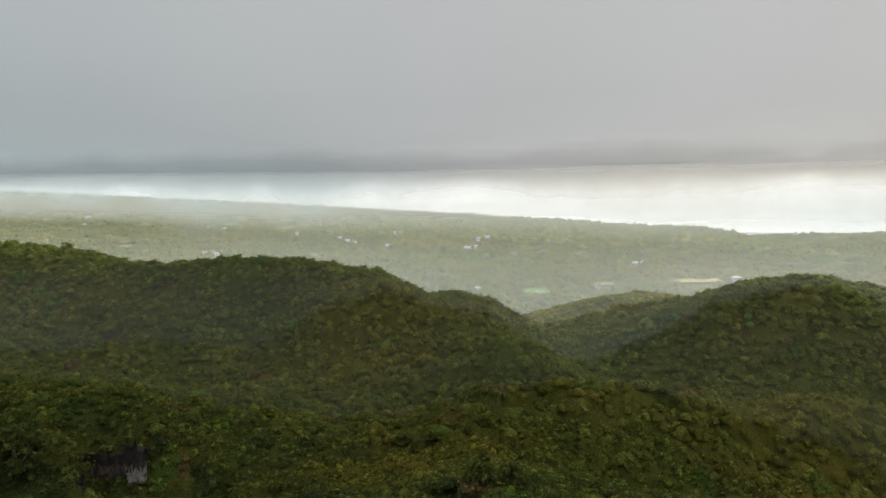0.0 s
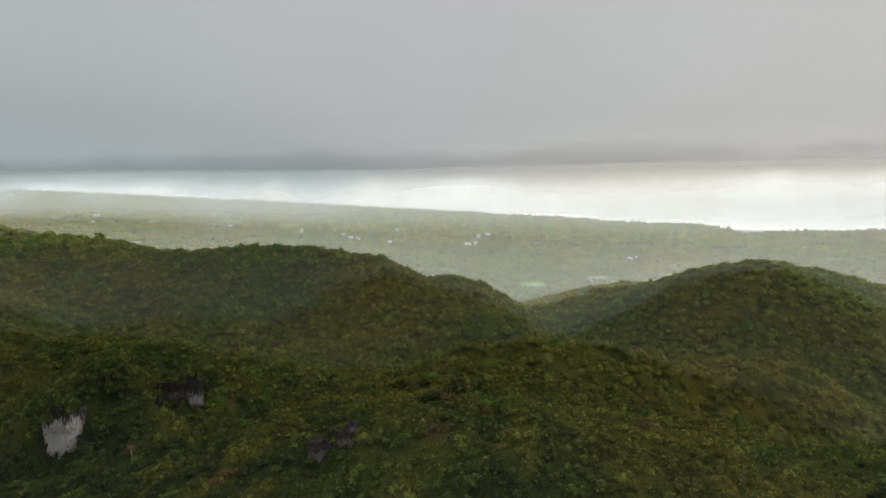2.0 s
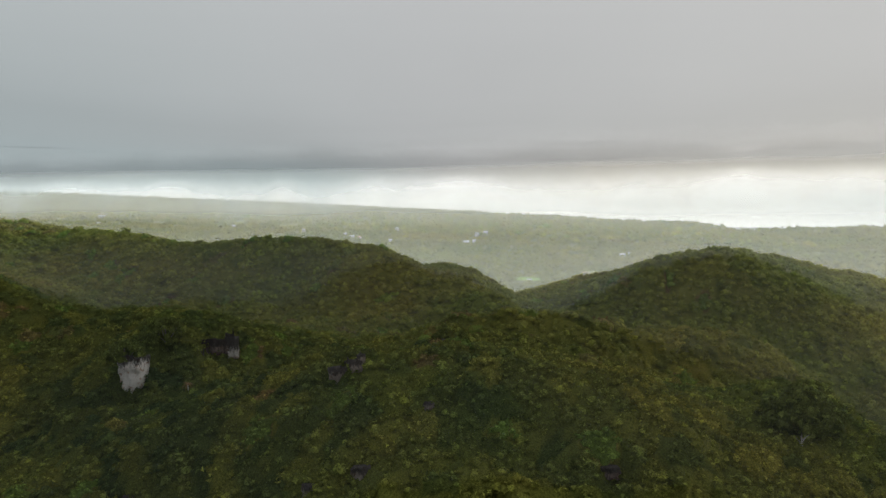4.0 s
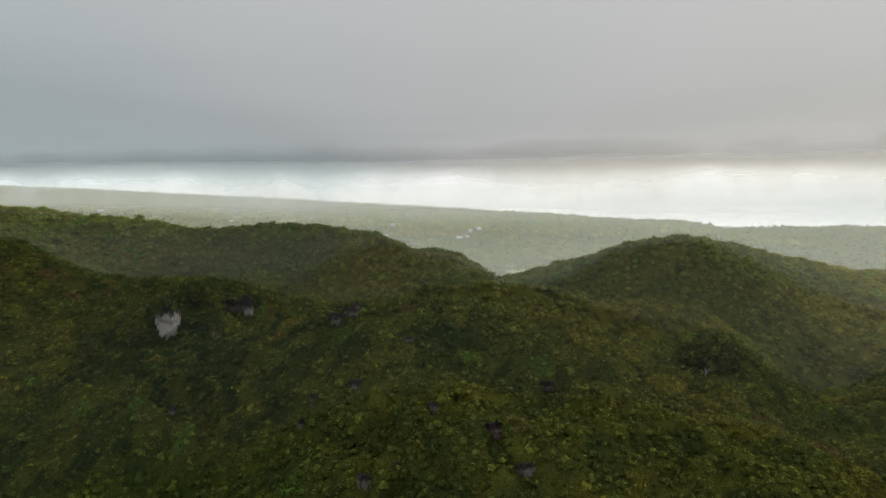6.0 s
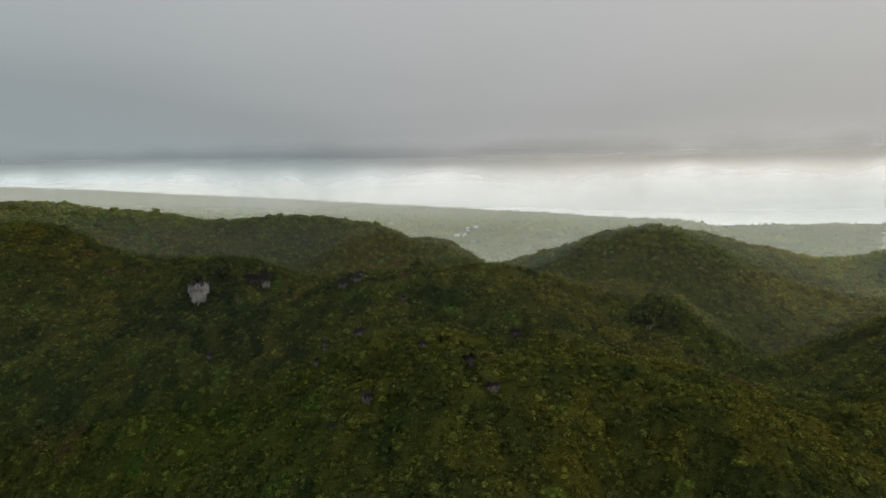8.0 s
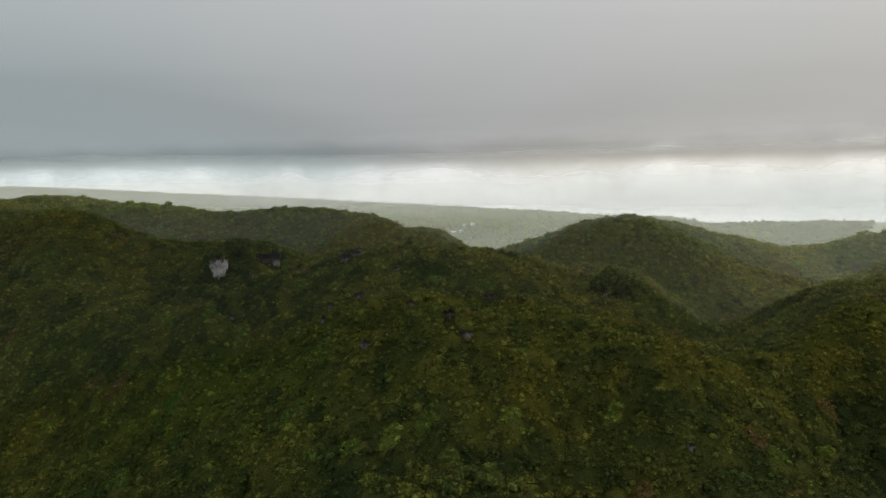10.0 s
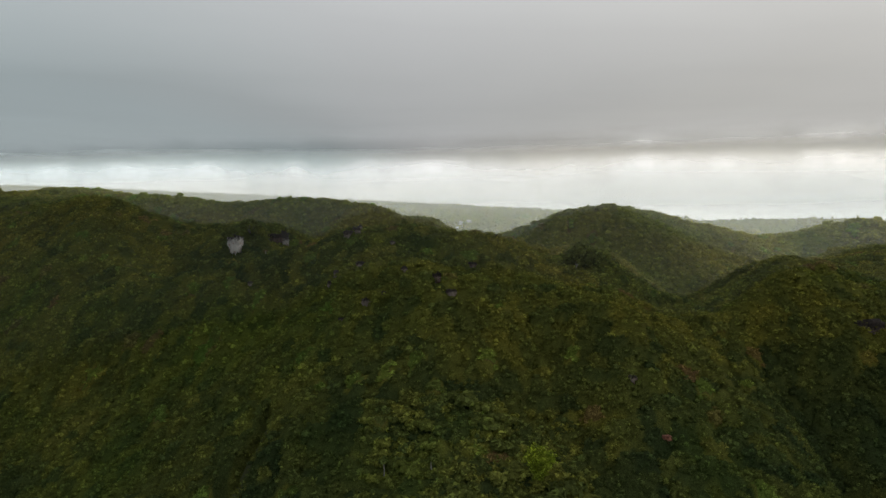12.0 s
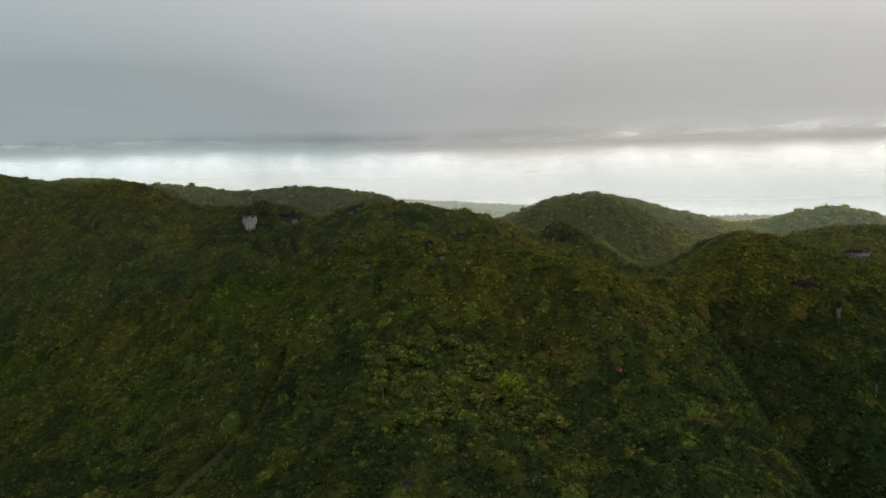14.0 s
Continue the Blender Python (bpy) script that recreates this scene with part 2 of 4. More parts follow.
hill(129.6, 120.7, -5.7, 43.7, 22.0, -73.3)
hill(127.9, 14.1, 5.7, 12.4, 12.0, -5.5)
hill(-134.6, 221.3, -5.0, 36.2, 12.0, 42.4)
hill(11.3, 159.0, -4.9, 12.0, 20.3, -1.1)
hill(-80.6, -19.9, 4.3, 31.5, 12.8, -13.0)
hill(140.4, -42.3, 3.4, 12.0, 20.4, -7.5)
hill(51.4, 215.3, -3.4, 27.6, 12.0, -59.9)
hill(-100.8, -19.0, -3.1, 109.6, 12.0, -4.6)
hill(226.8, 239.0, 3.1, 12.0, 12.0, -17.0)
hill(106.8, 131.8, 0.6, 12.0, 17.9, -7.8)
hill(-55, 104, 5.5, 9, 5, 0)
hill(131, -45, -15, 22, 7.5, -82)


def step(a, b, v):
    """From 0 at a to 1 at b."""
    s = np.clip((v - a) / (b - a), 0, 1)
    return s * s * (3 - 2 * s)


WAVES = [(rng.uniform(0, math.tau), rng.uniform(0, math.tau), 2 ** (k / 3)) for k in range(18)]


def ripple(x, y, length):
    """Uneven ground: waves of falling length, about -1 to 1."""
    z = 0.0
    for way, phase, f in WAVES:
        z = z + np.sin((x * math.cos(way) + y * math.sin(way)) * f * math.tau / length + phase) / f
    return z * 0.35


def canopy(x, y):
    """Height of the treetops over the plan."""
    near = 116.0 + 0 * x
    for cx, cy, rise, a, b, r in HILLS:
        c, s = math.cos(r), math.sin(r)
        u, v = ((x - cx) * c + (y - cy) * s) / a, (-(x - cx) * s + (y - cy) * c) / b
        near = near + rise * np.exp(-0.5 * (u * u + v * v))
    near = near + 0.8 * ripple(x, y, 60)
    # the coastal plain, the long ridge behind it, and the shore
    shore = np.where(x < 668, 1480 + (670 - x) * 0.5, 1265.0)
    crest = np.interp(x, [-3000, -2177, -1581, -1096, -620, -270, 61, 191, 341, 478, 605, 668], [262, 242, 222, 201, 184, 168, 154, 146, 142, 130, 121, 112])
    plain = 113.5 + 0.018 * np.maximum(y - 700, 0) + 2.6 * ripple(x, y, 330) * step(450, 800, y) + 9 * step(300, 900, -x)
    back = plain + np.maximum(crest - plain, 0) * step(shore - 700, shore, y) * step(672, 655, x)
    back = back + (-3 + 4 * ripple(x, y, 260)) * np.exp(-((y - 1215) / 75) ** 2) * step(480, 570, x)
    back = back + (92 - back) * step(shore + 15, shore + 190, y)
    return near + (back - near) * step(400, 540, y)


def spread(*parts):
    return np.unique(np.concatenate([np.arange(*p) for p in parts]))


def make_mesh(name, verts, faces, mat, smooth=True):
    me = bpy.data.meshes.new(name)
    n = faces.shape[1]
    me.vertices.add(len(verts))
    me.vertices.foreach_set("co", np.ascontiguousarray(verts, dtype=np.float32).ravel())
    me.loops.add(faces.size)
    me.loops.foreach_set("vertex_index", np.ascontiguousarray(faces, dtype=np.int32).ravel())
    me.polygons.add(len(faces))
    me.polygons.foreach_set("loop_start", np.arange(0, faces.size, n, dtype=np.int32))
    me.polygons.foreach_set("loop_total", np.full(len(faces), n, dtype=np.int32))
    me.polygons.foreach_set("use_smooth", np.full(len(faces), smooth))
    me.materials.append(mat)
    me.update(calc_edges=True)
    return me


def sheet(name, xs, ys, height, mat):
    gx, gy = np.meshgrid(xs, ys)
    v = np.stack([gx, gy, height(gx, gy)], -1).reshape(-1, 3)
    k = np.arange(len(xs) * len(ys)).reshape(len(ys), len(xs))
    f = np.stack([k[:-1, :-1], k[:-1, 1:], k[1:, 1:], k[1:, :-1]], -1).reshape(-1, 4)
    return new(name, make_mesh(name, v, f, mat))


def slope(x, y):
    """Length of ground over one metre of plan."""
    gx = (canopy(x + 1.5, y) - canopy(x - 1.5, y)) / 3
    gy = (canopy(x, y + 1.5) - canopy(x, y - 1.5)) / 3
    return np.sqrt(1 + gx * gx + gy * gy)


def floor_height(x, y):
    return canopy(x, y) - 4.4 * slope(x, y)


ground = sheet("ground", spread((-4700, -1600, 200), (-1600, -460, 40), (-460, 520, 5), (520, 1600, 40), (1600, 4701, 200)),
               spread((-1500, -300, 60), (-300, 480, 5), (480, 2300, 20), (2300, 4701, 200)), floor_height, GROUND)
tagged(ground, "forest floor of dark earth and undergrowth over rolling limestone hills", "ground", kind="structure")
water = sheet("water", spread((-4700, 4701, 470)), spread((1000, 4701, 370)), lambda x, y: SEA + 0 * x, WATER)
tagged(water, "pale calm sea under an overcast sky", "sea", kind="structure")


# ---- mist and rain over the plain and the sea ----
def mist(name, density, floor, low, high, scale, tone, cool=1.0):
    """Thin drizzle: it lets most of what is behind it through and scatters the daylight."""
    m, t, b, link = material(name)
    t.nodes.remove(b)
    out = t.nodes["Material Output"]
    drops = node(t, "ShaderNodeBsdfTranslucent", _0=((0.99 - 0.04 * cool) * tone, tone, (0.98 + 0.05 * cool) * tone, 1))
    clear = t.nodes.new("ShaderNodeBsdfTransparent")
    geo = t.nodes.new("ShaderNodeNewGeometry")
    axes = t.nodes.new("ShaderNodeSeparateXYZ")
    link(geo.outputs["Position"], axes.inputs[0])
    fade = t.nodes.new("ShaderNodeMapRange")
    fade.interpolation_type = "SMOOTHSTEP"
    for k, v in ((1, low), (2, high), (3, density), (4, 0.0)):
        fade.inputs[k].default_value = v
    link(axes.outputs[2], fade.inputs[0])
    lift = t.nodes.new("ShaderNodeMapRange")
    lift.interpolation_type = "SMOOTHSTEP"
    lift.inputs[1].default_value, lift.inputs[2].default_value = floor
    link(axes.outputs[2], lift.inputs[0])
    lifted = node(t, "ShaderNodeMath", operation="MULTIPLY")
    link(fade.outputs[0], lifted.inputs[0])
    link(lift.outputs[0], lifted.inputs[1])
    swirl = node(t, "ShaderNodeTexNoise", _2=scale, _3=3.0)
    link(geo.outputs["Position"], swirl.inputs["Vector"])
    vary = node(t, "ShaderNodeMapRange", _1=0.25, _2=0.75, _3=0.75, _4=1.2)
    link(swirl.outputs[0], vary.inputs[0])
    amount = node(t, "ShaderNodeMath", operation="MULTIPLY")
    amount.use_clamp = True
    link(lifted.outputs[0], amount.inputs[0])
    link(vary.outputs[0], amount.inputs[1])
    both = node(t, "ShaderNodeMixShader")
    link(amount.outputs[0], both.inputs[0])
    link(clear.outputs[0], both.inputs[1])
    link(drops.outputs[0], both.inputs[2])
    link(both.outputs[0], out.inputs[0])
    return m


def mist_bank(line, bottom, top, mat, label):
    """A hanging curtain of drizzle that follows a line over the plan."""
    xs = np.linspace(line[0][0], line[-1][0], 60)
    ys = np.interp(xs, [p[0] for p in line], [p[1] for p in line])
    zs = np.linspace(bottom, top, 12)
    v = np.stack([np.repeat(xs[None], 12, 0), np.repeat(ys[None], 12, 0), np.repeat(zs[:, None], 60, 1)], -1).reshape(-1, 3)
    k = np.arange(720).reshape(12, 60)
    f = np.stack([k[:-1, :-1], k[:-1, 1:], k[1:, 1:], k[1:, :-1]], -1).reshape(-1, 4)
    return tagged(new("mist_bank", make_mesh("mist_bank", v, f, mat)), label, "mist", kind="stuff")


mist_bank([(-1100, 520), (0, 470), (1100, 500)], 95, 292, mist("plain_mist", MIST[0], (60, 90), 130, 290, 0.004, 0.39), "thin grey drizzle hanging over the wooded coastal plain")
for far_off, thick in HAZE:
    veil = mist("hill_haze", thick, (60, 90), 196, 226, 0.012, 0.66)
    mist_bank([(-520, far_off + 12), (-100, far_off), (150, far_off + 6), (560, far_off - 10)], 95, 226, veil, "thin veil of drizzle hanging between the wooded hills")
mist_bank([(-2400, 2250), (-1000, 1720), (300, 1050), (640, 960), (1900, 930)], 95, 332, mist("ridge_mist", MIST[1], (124, 190), 200, 330, 0.002, 0.38), "thin grey rain haze before the far ridge")
mist_bank([(-3800, 3950), (-1000, 2520), (690, 1690), (1000, 1560), (3400, 1500)], 95, 302, mist("sea_mist", MIST[2], (60, 90), 170, 300, 0.001, 0.88, 0.0), "bright sea haze beyond the shore")


# ---- the low cloud deck ----
CLOUD_BASE = 243.0
# the deck's ragged front edge over the plan, and how softly it ends there
EDGE = [(-1500, 520, 80), (-800, 420, 75), (-400, 355, 65), (-200, 305, 60), (0, 308, 58), (100, 295, 62), (180, 258, 75), (260, 220, 90), (400, 172, 100), (700, 45, 100), (1200, -200, 100)]


def edge_at(x):
    px, py, soft = zip(*EDGE)
    return np.interp(x, px, py), np.interp(x, px, soft)


def cloud_matter(name, full, tones, streaky=True):
    """Cloud: daylight from above seeps through it, less where it is thick; its rim frays out."""
    m, t, b, link = material(name)
    t.nodes.remove(b)
    out = t.nodes["Material Output"]
    geo = t.nodes.new("ShaderNodeNewGeometry")
    cover = t.nodes.new("ShaderNodeAttribute")
    cover.attribute_name = "cover"
    thick = t.nodes.new("ShaderNodeAttribute")
    thick.attribute_name = "thick"
    place = t.nodes.new("ShaderNodeMapping")
    place.inputs["Scale"].default_value = (0.026, 0.026, 0.032) if streaky else (0.022, 0.013, 0.02)
    link(geo.outputs["Position"], place.inputs[0])
    billow = node(t, "ShaderNodeTexNoise", _2=1.0, _3=3.0, _4=0.5)
    link(place.outputs[0], billow.inputs["Vector"])
    fray = node(t, "ShaderNodeMath", operation="MULTIPLY_ADD", _1=0.6 if streaky else 0.5, _2=-0.3 if streaky else -0.25)
    link(billow.outputs[0], fray.inputs[0])
    frayed = node(t, "ShaderNodeMath", operation="ADD")
    link(cover.outputs["Fac"], frayed.inputs[0])
    link(fray.outputs[0], frayed.inputs[1])
    amount = t.nodes.new("ShaderNodeMapRange")
    amount.interpolation_type = "SMOOTHSTEP"
    for k, v in ((1, 0.0), (2, 1.0), (3, 0.0), (4, full)):
        amount.inputs[k].default_value = v
    link(frayed.outputs[0], amount.inputs[0])
    wide = node(t, "ShaderNodeTexNoise", _2=0.009, _3=4.0, _4=0.5)
    link(geo.outputs["Position"], wide.inputs["Vector"])
    uneven = node(t, "ShaderNodeMath", operation="MULTIPLY_ADD", _1=0.22, _2=-0.11)
    link(wide.outputs[0], uneven.inputs[0])
    depth = node(t, "ShaderNodeMath", operation="ADD")
    link(thick.outputs["Fac"], depth.inputs[0])
    link(uneven.outputs[0], depth.inputs[1])
    seep = ramp(t, [(0.0, tones[0]), (0.5, tones[1]), (1.0, tones[2])])
    link(depth.outputs[0], seep.inputs[0])
    # bluer towards the rain, warmer towards the veiled sun
    axes = t.nodes.new("ShaderNodeSeparateXYZ")
    link(geo.outputs["Position"], axes.inputs[0])
    across = node(t, "ShaderNodeMapRange", _1=-90.0, _2=110.0)
    link(axes.outputs[0], across.inputs[0])
    cast = ramp(t, [(0.0, (0.86, 0.985, 1.05)), (0.45, (0.975, 0.985, 1.015)), (1.0, (1.04, 1.015, 0.985))])
    link(across.outputs[0], cast.inputs[0])
    tinted = node(t, "ShaderNodeMix", data="RGBA", blend="MULTIPLY", _0=1.0)
    link(seep.outputs[0], tinted.inputs[6])
    link(cast.outputs[0], tinted.inputs[7])
    drops = t.nodes.new("ShaderNodeBsdfTranslucent")
    link(tinted.outputs[2], drops.inputs[0])
    clear = t.nodes.new("ShaderNodeBsdfTransparent")
    both = node(t, "ShaderNodeMixShader")
    link(amount.outputs[0], both.inputs[0])
    link(clear.outputs[0], both.inputs[1])
    link(drops.outputs[0], both.inputs[2])
    link(both.outputs[0], out.inputs[0])
    return m


def grade(ob, cover, thick):
    for key, value in (("cover", cover), ("thick", thick)):
        ob.data.attributes.new(key, "FLOAT", "POINT").data.foreach_set("value", np.ascontiguousarray(value, dtype=np.float32).ravel())


def cloud_deck():
    """The flat, fraying underside of the rain cloud that hangs over the hills."""
    xs, ys = spread((-1500, -500, 50), (-500, 460, 12), (460, 701, 30)), spread((-900, -260, 40), (-260, 420, 10), (420, 620, 25))
    deck = sheet("cloud_deck", xs, ys, lambda x, y: CLOUD_BASE + 1.1 * ripple(x, y, 150) * step(320, 160, np.abs(y - 60) + 0.4 * np.abs(x)), cloud_matter("rain_cloud", 0.86, DECK_TONES, False))
    gx, gy = np.meshgrid(xs, ys)
    front, soft = edge_at(gx)
    lean = (edge_at(gx + 5)[0] - edge_at(gx - 5)[0]) / 10
    inside = (front - gy) / np.sqrt(1 + lean * lean)
    thick = np.interp(inside, [-60, -10, 40, 90, 150], [0.75, 0.85, 0.95, 1.0, 1.0]) * np.interp(gy, [-300, -90, -20, 50], [0.32, 0.38, 0.68, 0.82]) - 0.22 * step(60, 330, gx + 0.5 * (gy - 60)) + 0.34 * step(40, -110, gx)
    grade(deck, 0.5 + 0.5 * np.clip(inside / soft, -1.6, 1.6), np.clip(thick, 0, 1))
    tagged(deck, "grey underside of a low rain cloud with a frayed edge", "cloud", kind="stuff")


def cloud_fringe(out):
    """Wisps and thinning rain that hang from the deck's front edge."""
    xs, zs = np.arange(-900, 900, 6.0), CLOUD_BASE + np.array([-60, -50, -42, -35, -28, -22, -17, -13, -10, -7, -4.5, -2.5, 0, 3, 9, 18.0])
    front, soft = edge_at(xs)
    v = np.stack([np.repeat(xs[None], 16, 0), np.repeat((front + out * soft)[None], 16, 0), np.repeat(zs[:, None], len(xs), 1)], -1).reshape(-1, 3)
    k = np.arange(16 * len(xs)).reshape(16, -1)
    f = np.stack([k[:-1, :-1], k[:-1, 1:], k[1:, 1:], k[1:, :-1]], -1).reshape(-1, 4)
    fringe = new("cloud_fringe", make_mesh("cloud_fringe", v, f, cloud_matter("hanging_rain", 0.97, RAIN_TONES)))
    drop = (CLOUD_BASE - zs)[:, None] / (1 + 0.42 * ripple(xs + 40, 0 * xs + out, 150)[None] + 0.16 * ripple(xs, 0 * xs, 45)[None])
    cover = np.interp(drop, [-18, -9, -3, 0, 4, 7, 11, 16, 24, 38], [-0.1, 0.6, 1.0, 1.1, 0.9, 0.72, 0.5, 0.30, 0.14, -0.1])
    grade(fringe, cover, 0.96 - 0.075 * np.clip(drop, 0, 12))
    tagged(fringe, "ragged wisps of rain hanging below the cloud", "cloud", kind="stuff")


cloud_deck()
cloud_fringe(0.9)


# ---- forest ----
def scatter(name, kinds, x, y, z, wide, tall, tint, mat, away, inner):
    """Many crowns joined into one mesh, over the inner foliage that closes the canopy."""
    pick = rng.integers(0, len(kinds), len(x))
    turn = rng.uniform(0, math.tau, len(x))
    vs, fs, ts, ls = [[part_of] for part_of in inner]
    base = hidden = len(vs[0])
    for k, (v, f) in enumerate(kinds):
        i = np.flatnonzero(pick == k)
        c, s = np.cos(turn[i])[:, None], np.sin(turn[i])[:, None]
        vx = (v[:, 0] * c - v[:, 1] * s) * wide[i, None] + x[i, None]
        vy = (v[:, 0] * s + v[:, 1] * c) * wide[i, None] + y[i, None]
        vz = v[:, 2] * tall[i, None] + z[i, None]
        vs.append(np.stack([vx, vy, vz], -1).reshape(-1, 3))
        # leaves lie outward over their bough and over their tree
        lie = np.stack([0.55 * (vx - x[i, None]) / wide[i, None] + 0.85 * away[i, 0, None],
                        0.55 * (vy - y[i, None]) / wide[i, None] + 0.85 * away[i, 1, None], 0.5 + 0.5 * v[:, 2] + 0 * vx], -1).reshape(-1, 3)
        ls.append(lie / np.linalg.norm(lie, axis=1, keepdims=True))
        fs.append((f[None] + (np.arange(len(i)) * len(v))[:, None, None] + base).reshape(-1, 3))
        ts.append(np.repeat(tint[i], len(v)))
        base += len(i) * len(v)
    me = make_mesh(name, np.concatenate(vs), np.concatenate(fs), mat)
    me.attributes.new("tint", "FLOAT", "POINT").data.foreach_set("value", np.concatenate(ts).astype(np.float32))
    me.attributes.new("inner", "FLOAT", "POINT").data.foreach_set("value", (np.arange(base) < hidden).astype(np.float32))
    me.attributes.new("lie", "FLOAT_VECTOR", "POINT").data.foreach_set("vector", np.concatenate(ls).astype(np.float32).ravel())
    return new(name, me)


def wooded(x0, x1, y0, y1, gap):
    """Even planting over the ground itself, so that steep slopes are as dense as flat ones."""
    x, y = lattice(x0, x1, y0, y1, gap / 1.5)
    stay = rng.random(len(x)) < np.minimum(slope(x, y) / 2.25, 1)
    # thinner growth on the steep lee slopes
    stay &= (canopy(x, y + 1.5) - canopy(x, y - 1.5) > -1.9) | (rng.random(len(x)) < 0.4)
    return x[stay], y[stay]


def lattice(x0, x1, y0, y1, gap):
    gx, gy = np.meshgrid(np.arange(x0, x1, gap), np.arange(y0, y1, gap))
    x = gx.ravel() + rng.uniform(-0.5, 0.5, gx.size) * gap
    y = gy.ravel() + rng.uniform(-0.5, 0.5, gx.size) * gap
    return x, y


def clump(sprays, leaf, seed, body=0.42):
    """One leafy bough, about 1 across: a lumpy dome of foliage with leaf sprays standing out of it."""
    r = np.random.default_rng(seed)
    v, f, sides = [], [], 6
    for high, wide in ((-0.35, 0.98), (0.36, 0.86)):
        for j in range(sides):
            a, q = math.tau * (j + r.uniform(-0.25, 0.25)) / sides, r.uniform(0.74, 1.16)
            v.append((body * wide * q * math.cos(a), body * wide * q * math.sin(a), 1.15 * body * (high + r.uniform(-0.16, 0.16))))
    v.append((r.uniform(-0.1, 0.1), r.uniform(-0.1, 0.1), 1.15 * body * r.uniform(0.85, 1.1)))
    for p in range(sides):
        q = (p + 1) % sides
        f += [(p, q, q + sides), (p, q + sides, p + sides), (p + sides, q + sides, 2 * sides)]
    for n in range(sprays):
        z, a = min(1.2 * (n + r.uniform(0, 1)) / sprays - 0.25, 0.98), 2.4 * n + r.uniform(-0.4, 0.4)
        flat = math.sqrt(1 - max(z, 0) ** 2)
        out = np.array([flat * math.cos(a), flat * math.sin(a), z])
        at = out * (0.50, 0.50, 0.47) * r.uniform(0.7, 1.2)
        up = out * 0.9 + (0, 0, 0.35) + r.normal(0, 0.5, 3)
        up /= np.linalg.norm(up)
        u = np.cross(up, r.normal(0, 1, 3))
        u /= np.linalg.norm(u)
        w = np.cross(up, u)
        q = leaf * r.uniform(0.65, 1.35)
        k = len(v)
        v += [at + u * q * 1.15, at + w * q * r.uniform(0.6, 1.1), at - u * q * r.uniform(0.6, 1.1)]
        f.append((k, k + 1, k + 2))
    return np.array([tuple(p) for p in v], dtype=np.float32), np.array(f, dtype=np.int32)


def grove(x, y, cell):
    """The tree that each bough belongs to: its tint, with haze and gully shade put in, and how far the bough stands
    above or below its neighbours.
    """
    x0, y0 = x.min() - 2 * cell, y.min() - 2 * cell
    nx, ny = int((x.max() - x0) / cell) + 4, int((y.max() - y0) / cell) + 4
    tx = x0 + (np.arange(nx)[:, None] + rng.uniform(0, 1, (nx, ny))) * cell
    ty = y0 + (np.arange(ny)[None, :] + rng.uniform(0, 1, (nx, ny))) * cell
    high, broad = rng.normal(0, 0.15 * cell, (nx, ny)) + 0.22 * cell * (rng.random((nx, ny)) > 0.94), rng.uniform(0.7, 1.4, (nx, ny))
    stand = 0.5 + 0.5 * ripple(tx + 300, ty - 90, 47)
    # gully: darker trees, with its shade also put into their tint
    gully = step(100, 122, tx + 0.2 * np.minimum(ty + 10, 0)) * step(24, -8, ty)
    # tint paler up the slope and on the ridges, standing in for haze
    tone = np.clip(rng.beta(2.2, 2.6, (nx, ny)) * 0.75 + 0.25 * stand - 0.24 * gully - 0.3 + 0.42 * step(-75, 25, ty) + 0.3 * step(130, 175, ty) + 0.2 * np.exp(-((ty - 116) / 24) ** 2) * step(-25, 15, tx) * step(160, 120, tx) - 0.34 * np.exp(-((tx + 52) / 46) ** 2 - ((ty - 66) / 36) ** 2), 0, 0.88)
    odd = rng.random((nx, ny))
    tone = np.where(odd > 0.99, rng.uniform(0.88, 0.93, (nx, ny)), tone)
    tone = np.where((odd < 0.04) & (gully < 0.3), rng.uniform(0.95, 1.0, (nx, ny)) - 0.02 * (odd > 0.02), tone)
    i, j = ((x - x0) / cell).astype(int), ((y - y0) / cell).astype(int)
    best, tint, lift, away = np.full(len(x), 1e9), np.zeros(len(x)), np.zeros(len(x)), np.zeros((len(x), 2))
    for di in (-1, 0, 1):
        for dj in (-1, 0, 1):
            a, c = i + di, j + dj
            d = np.hypot(x - tx[a, c], y - ty[a, c]) / (cell * broad[a, c])
            near = d < best
            best[near] = d[near]
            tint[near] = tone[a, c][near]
            lift[near] = high[a, c][near]
            away[near] = np.stack([x - tx[a, c], y - ty[a, c]], -1)[near] / cell
    return tint, away, lift + 0.52 * cell * (0.45 - np.minimum(best, 1.0) ** 2)


NEAR_KINDS = [clump(18, 0.19, k, 0.37) for k in range(16)]
MID_KINDS = [clump(9, 0.21, 50 + k, 0.42) for k in range(14)]
FAR_KINDS = [clump(2, 0.2, 90 + k, 0.45) for k in range(10)]
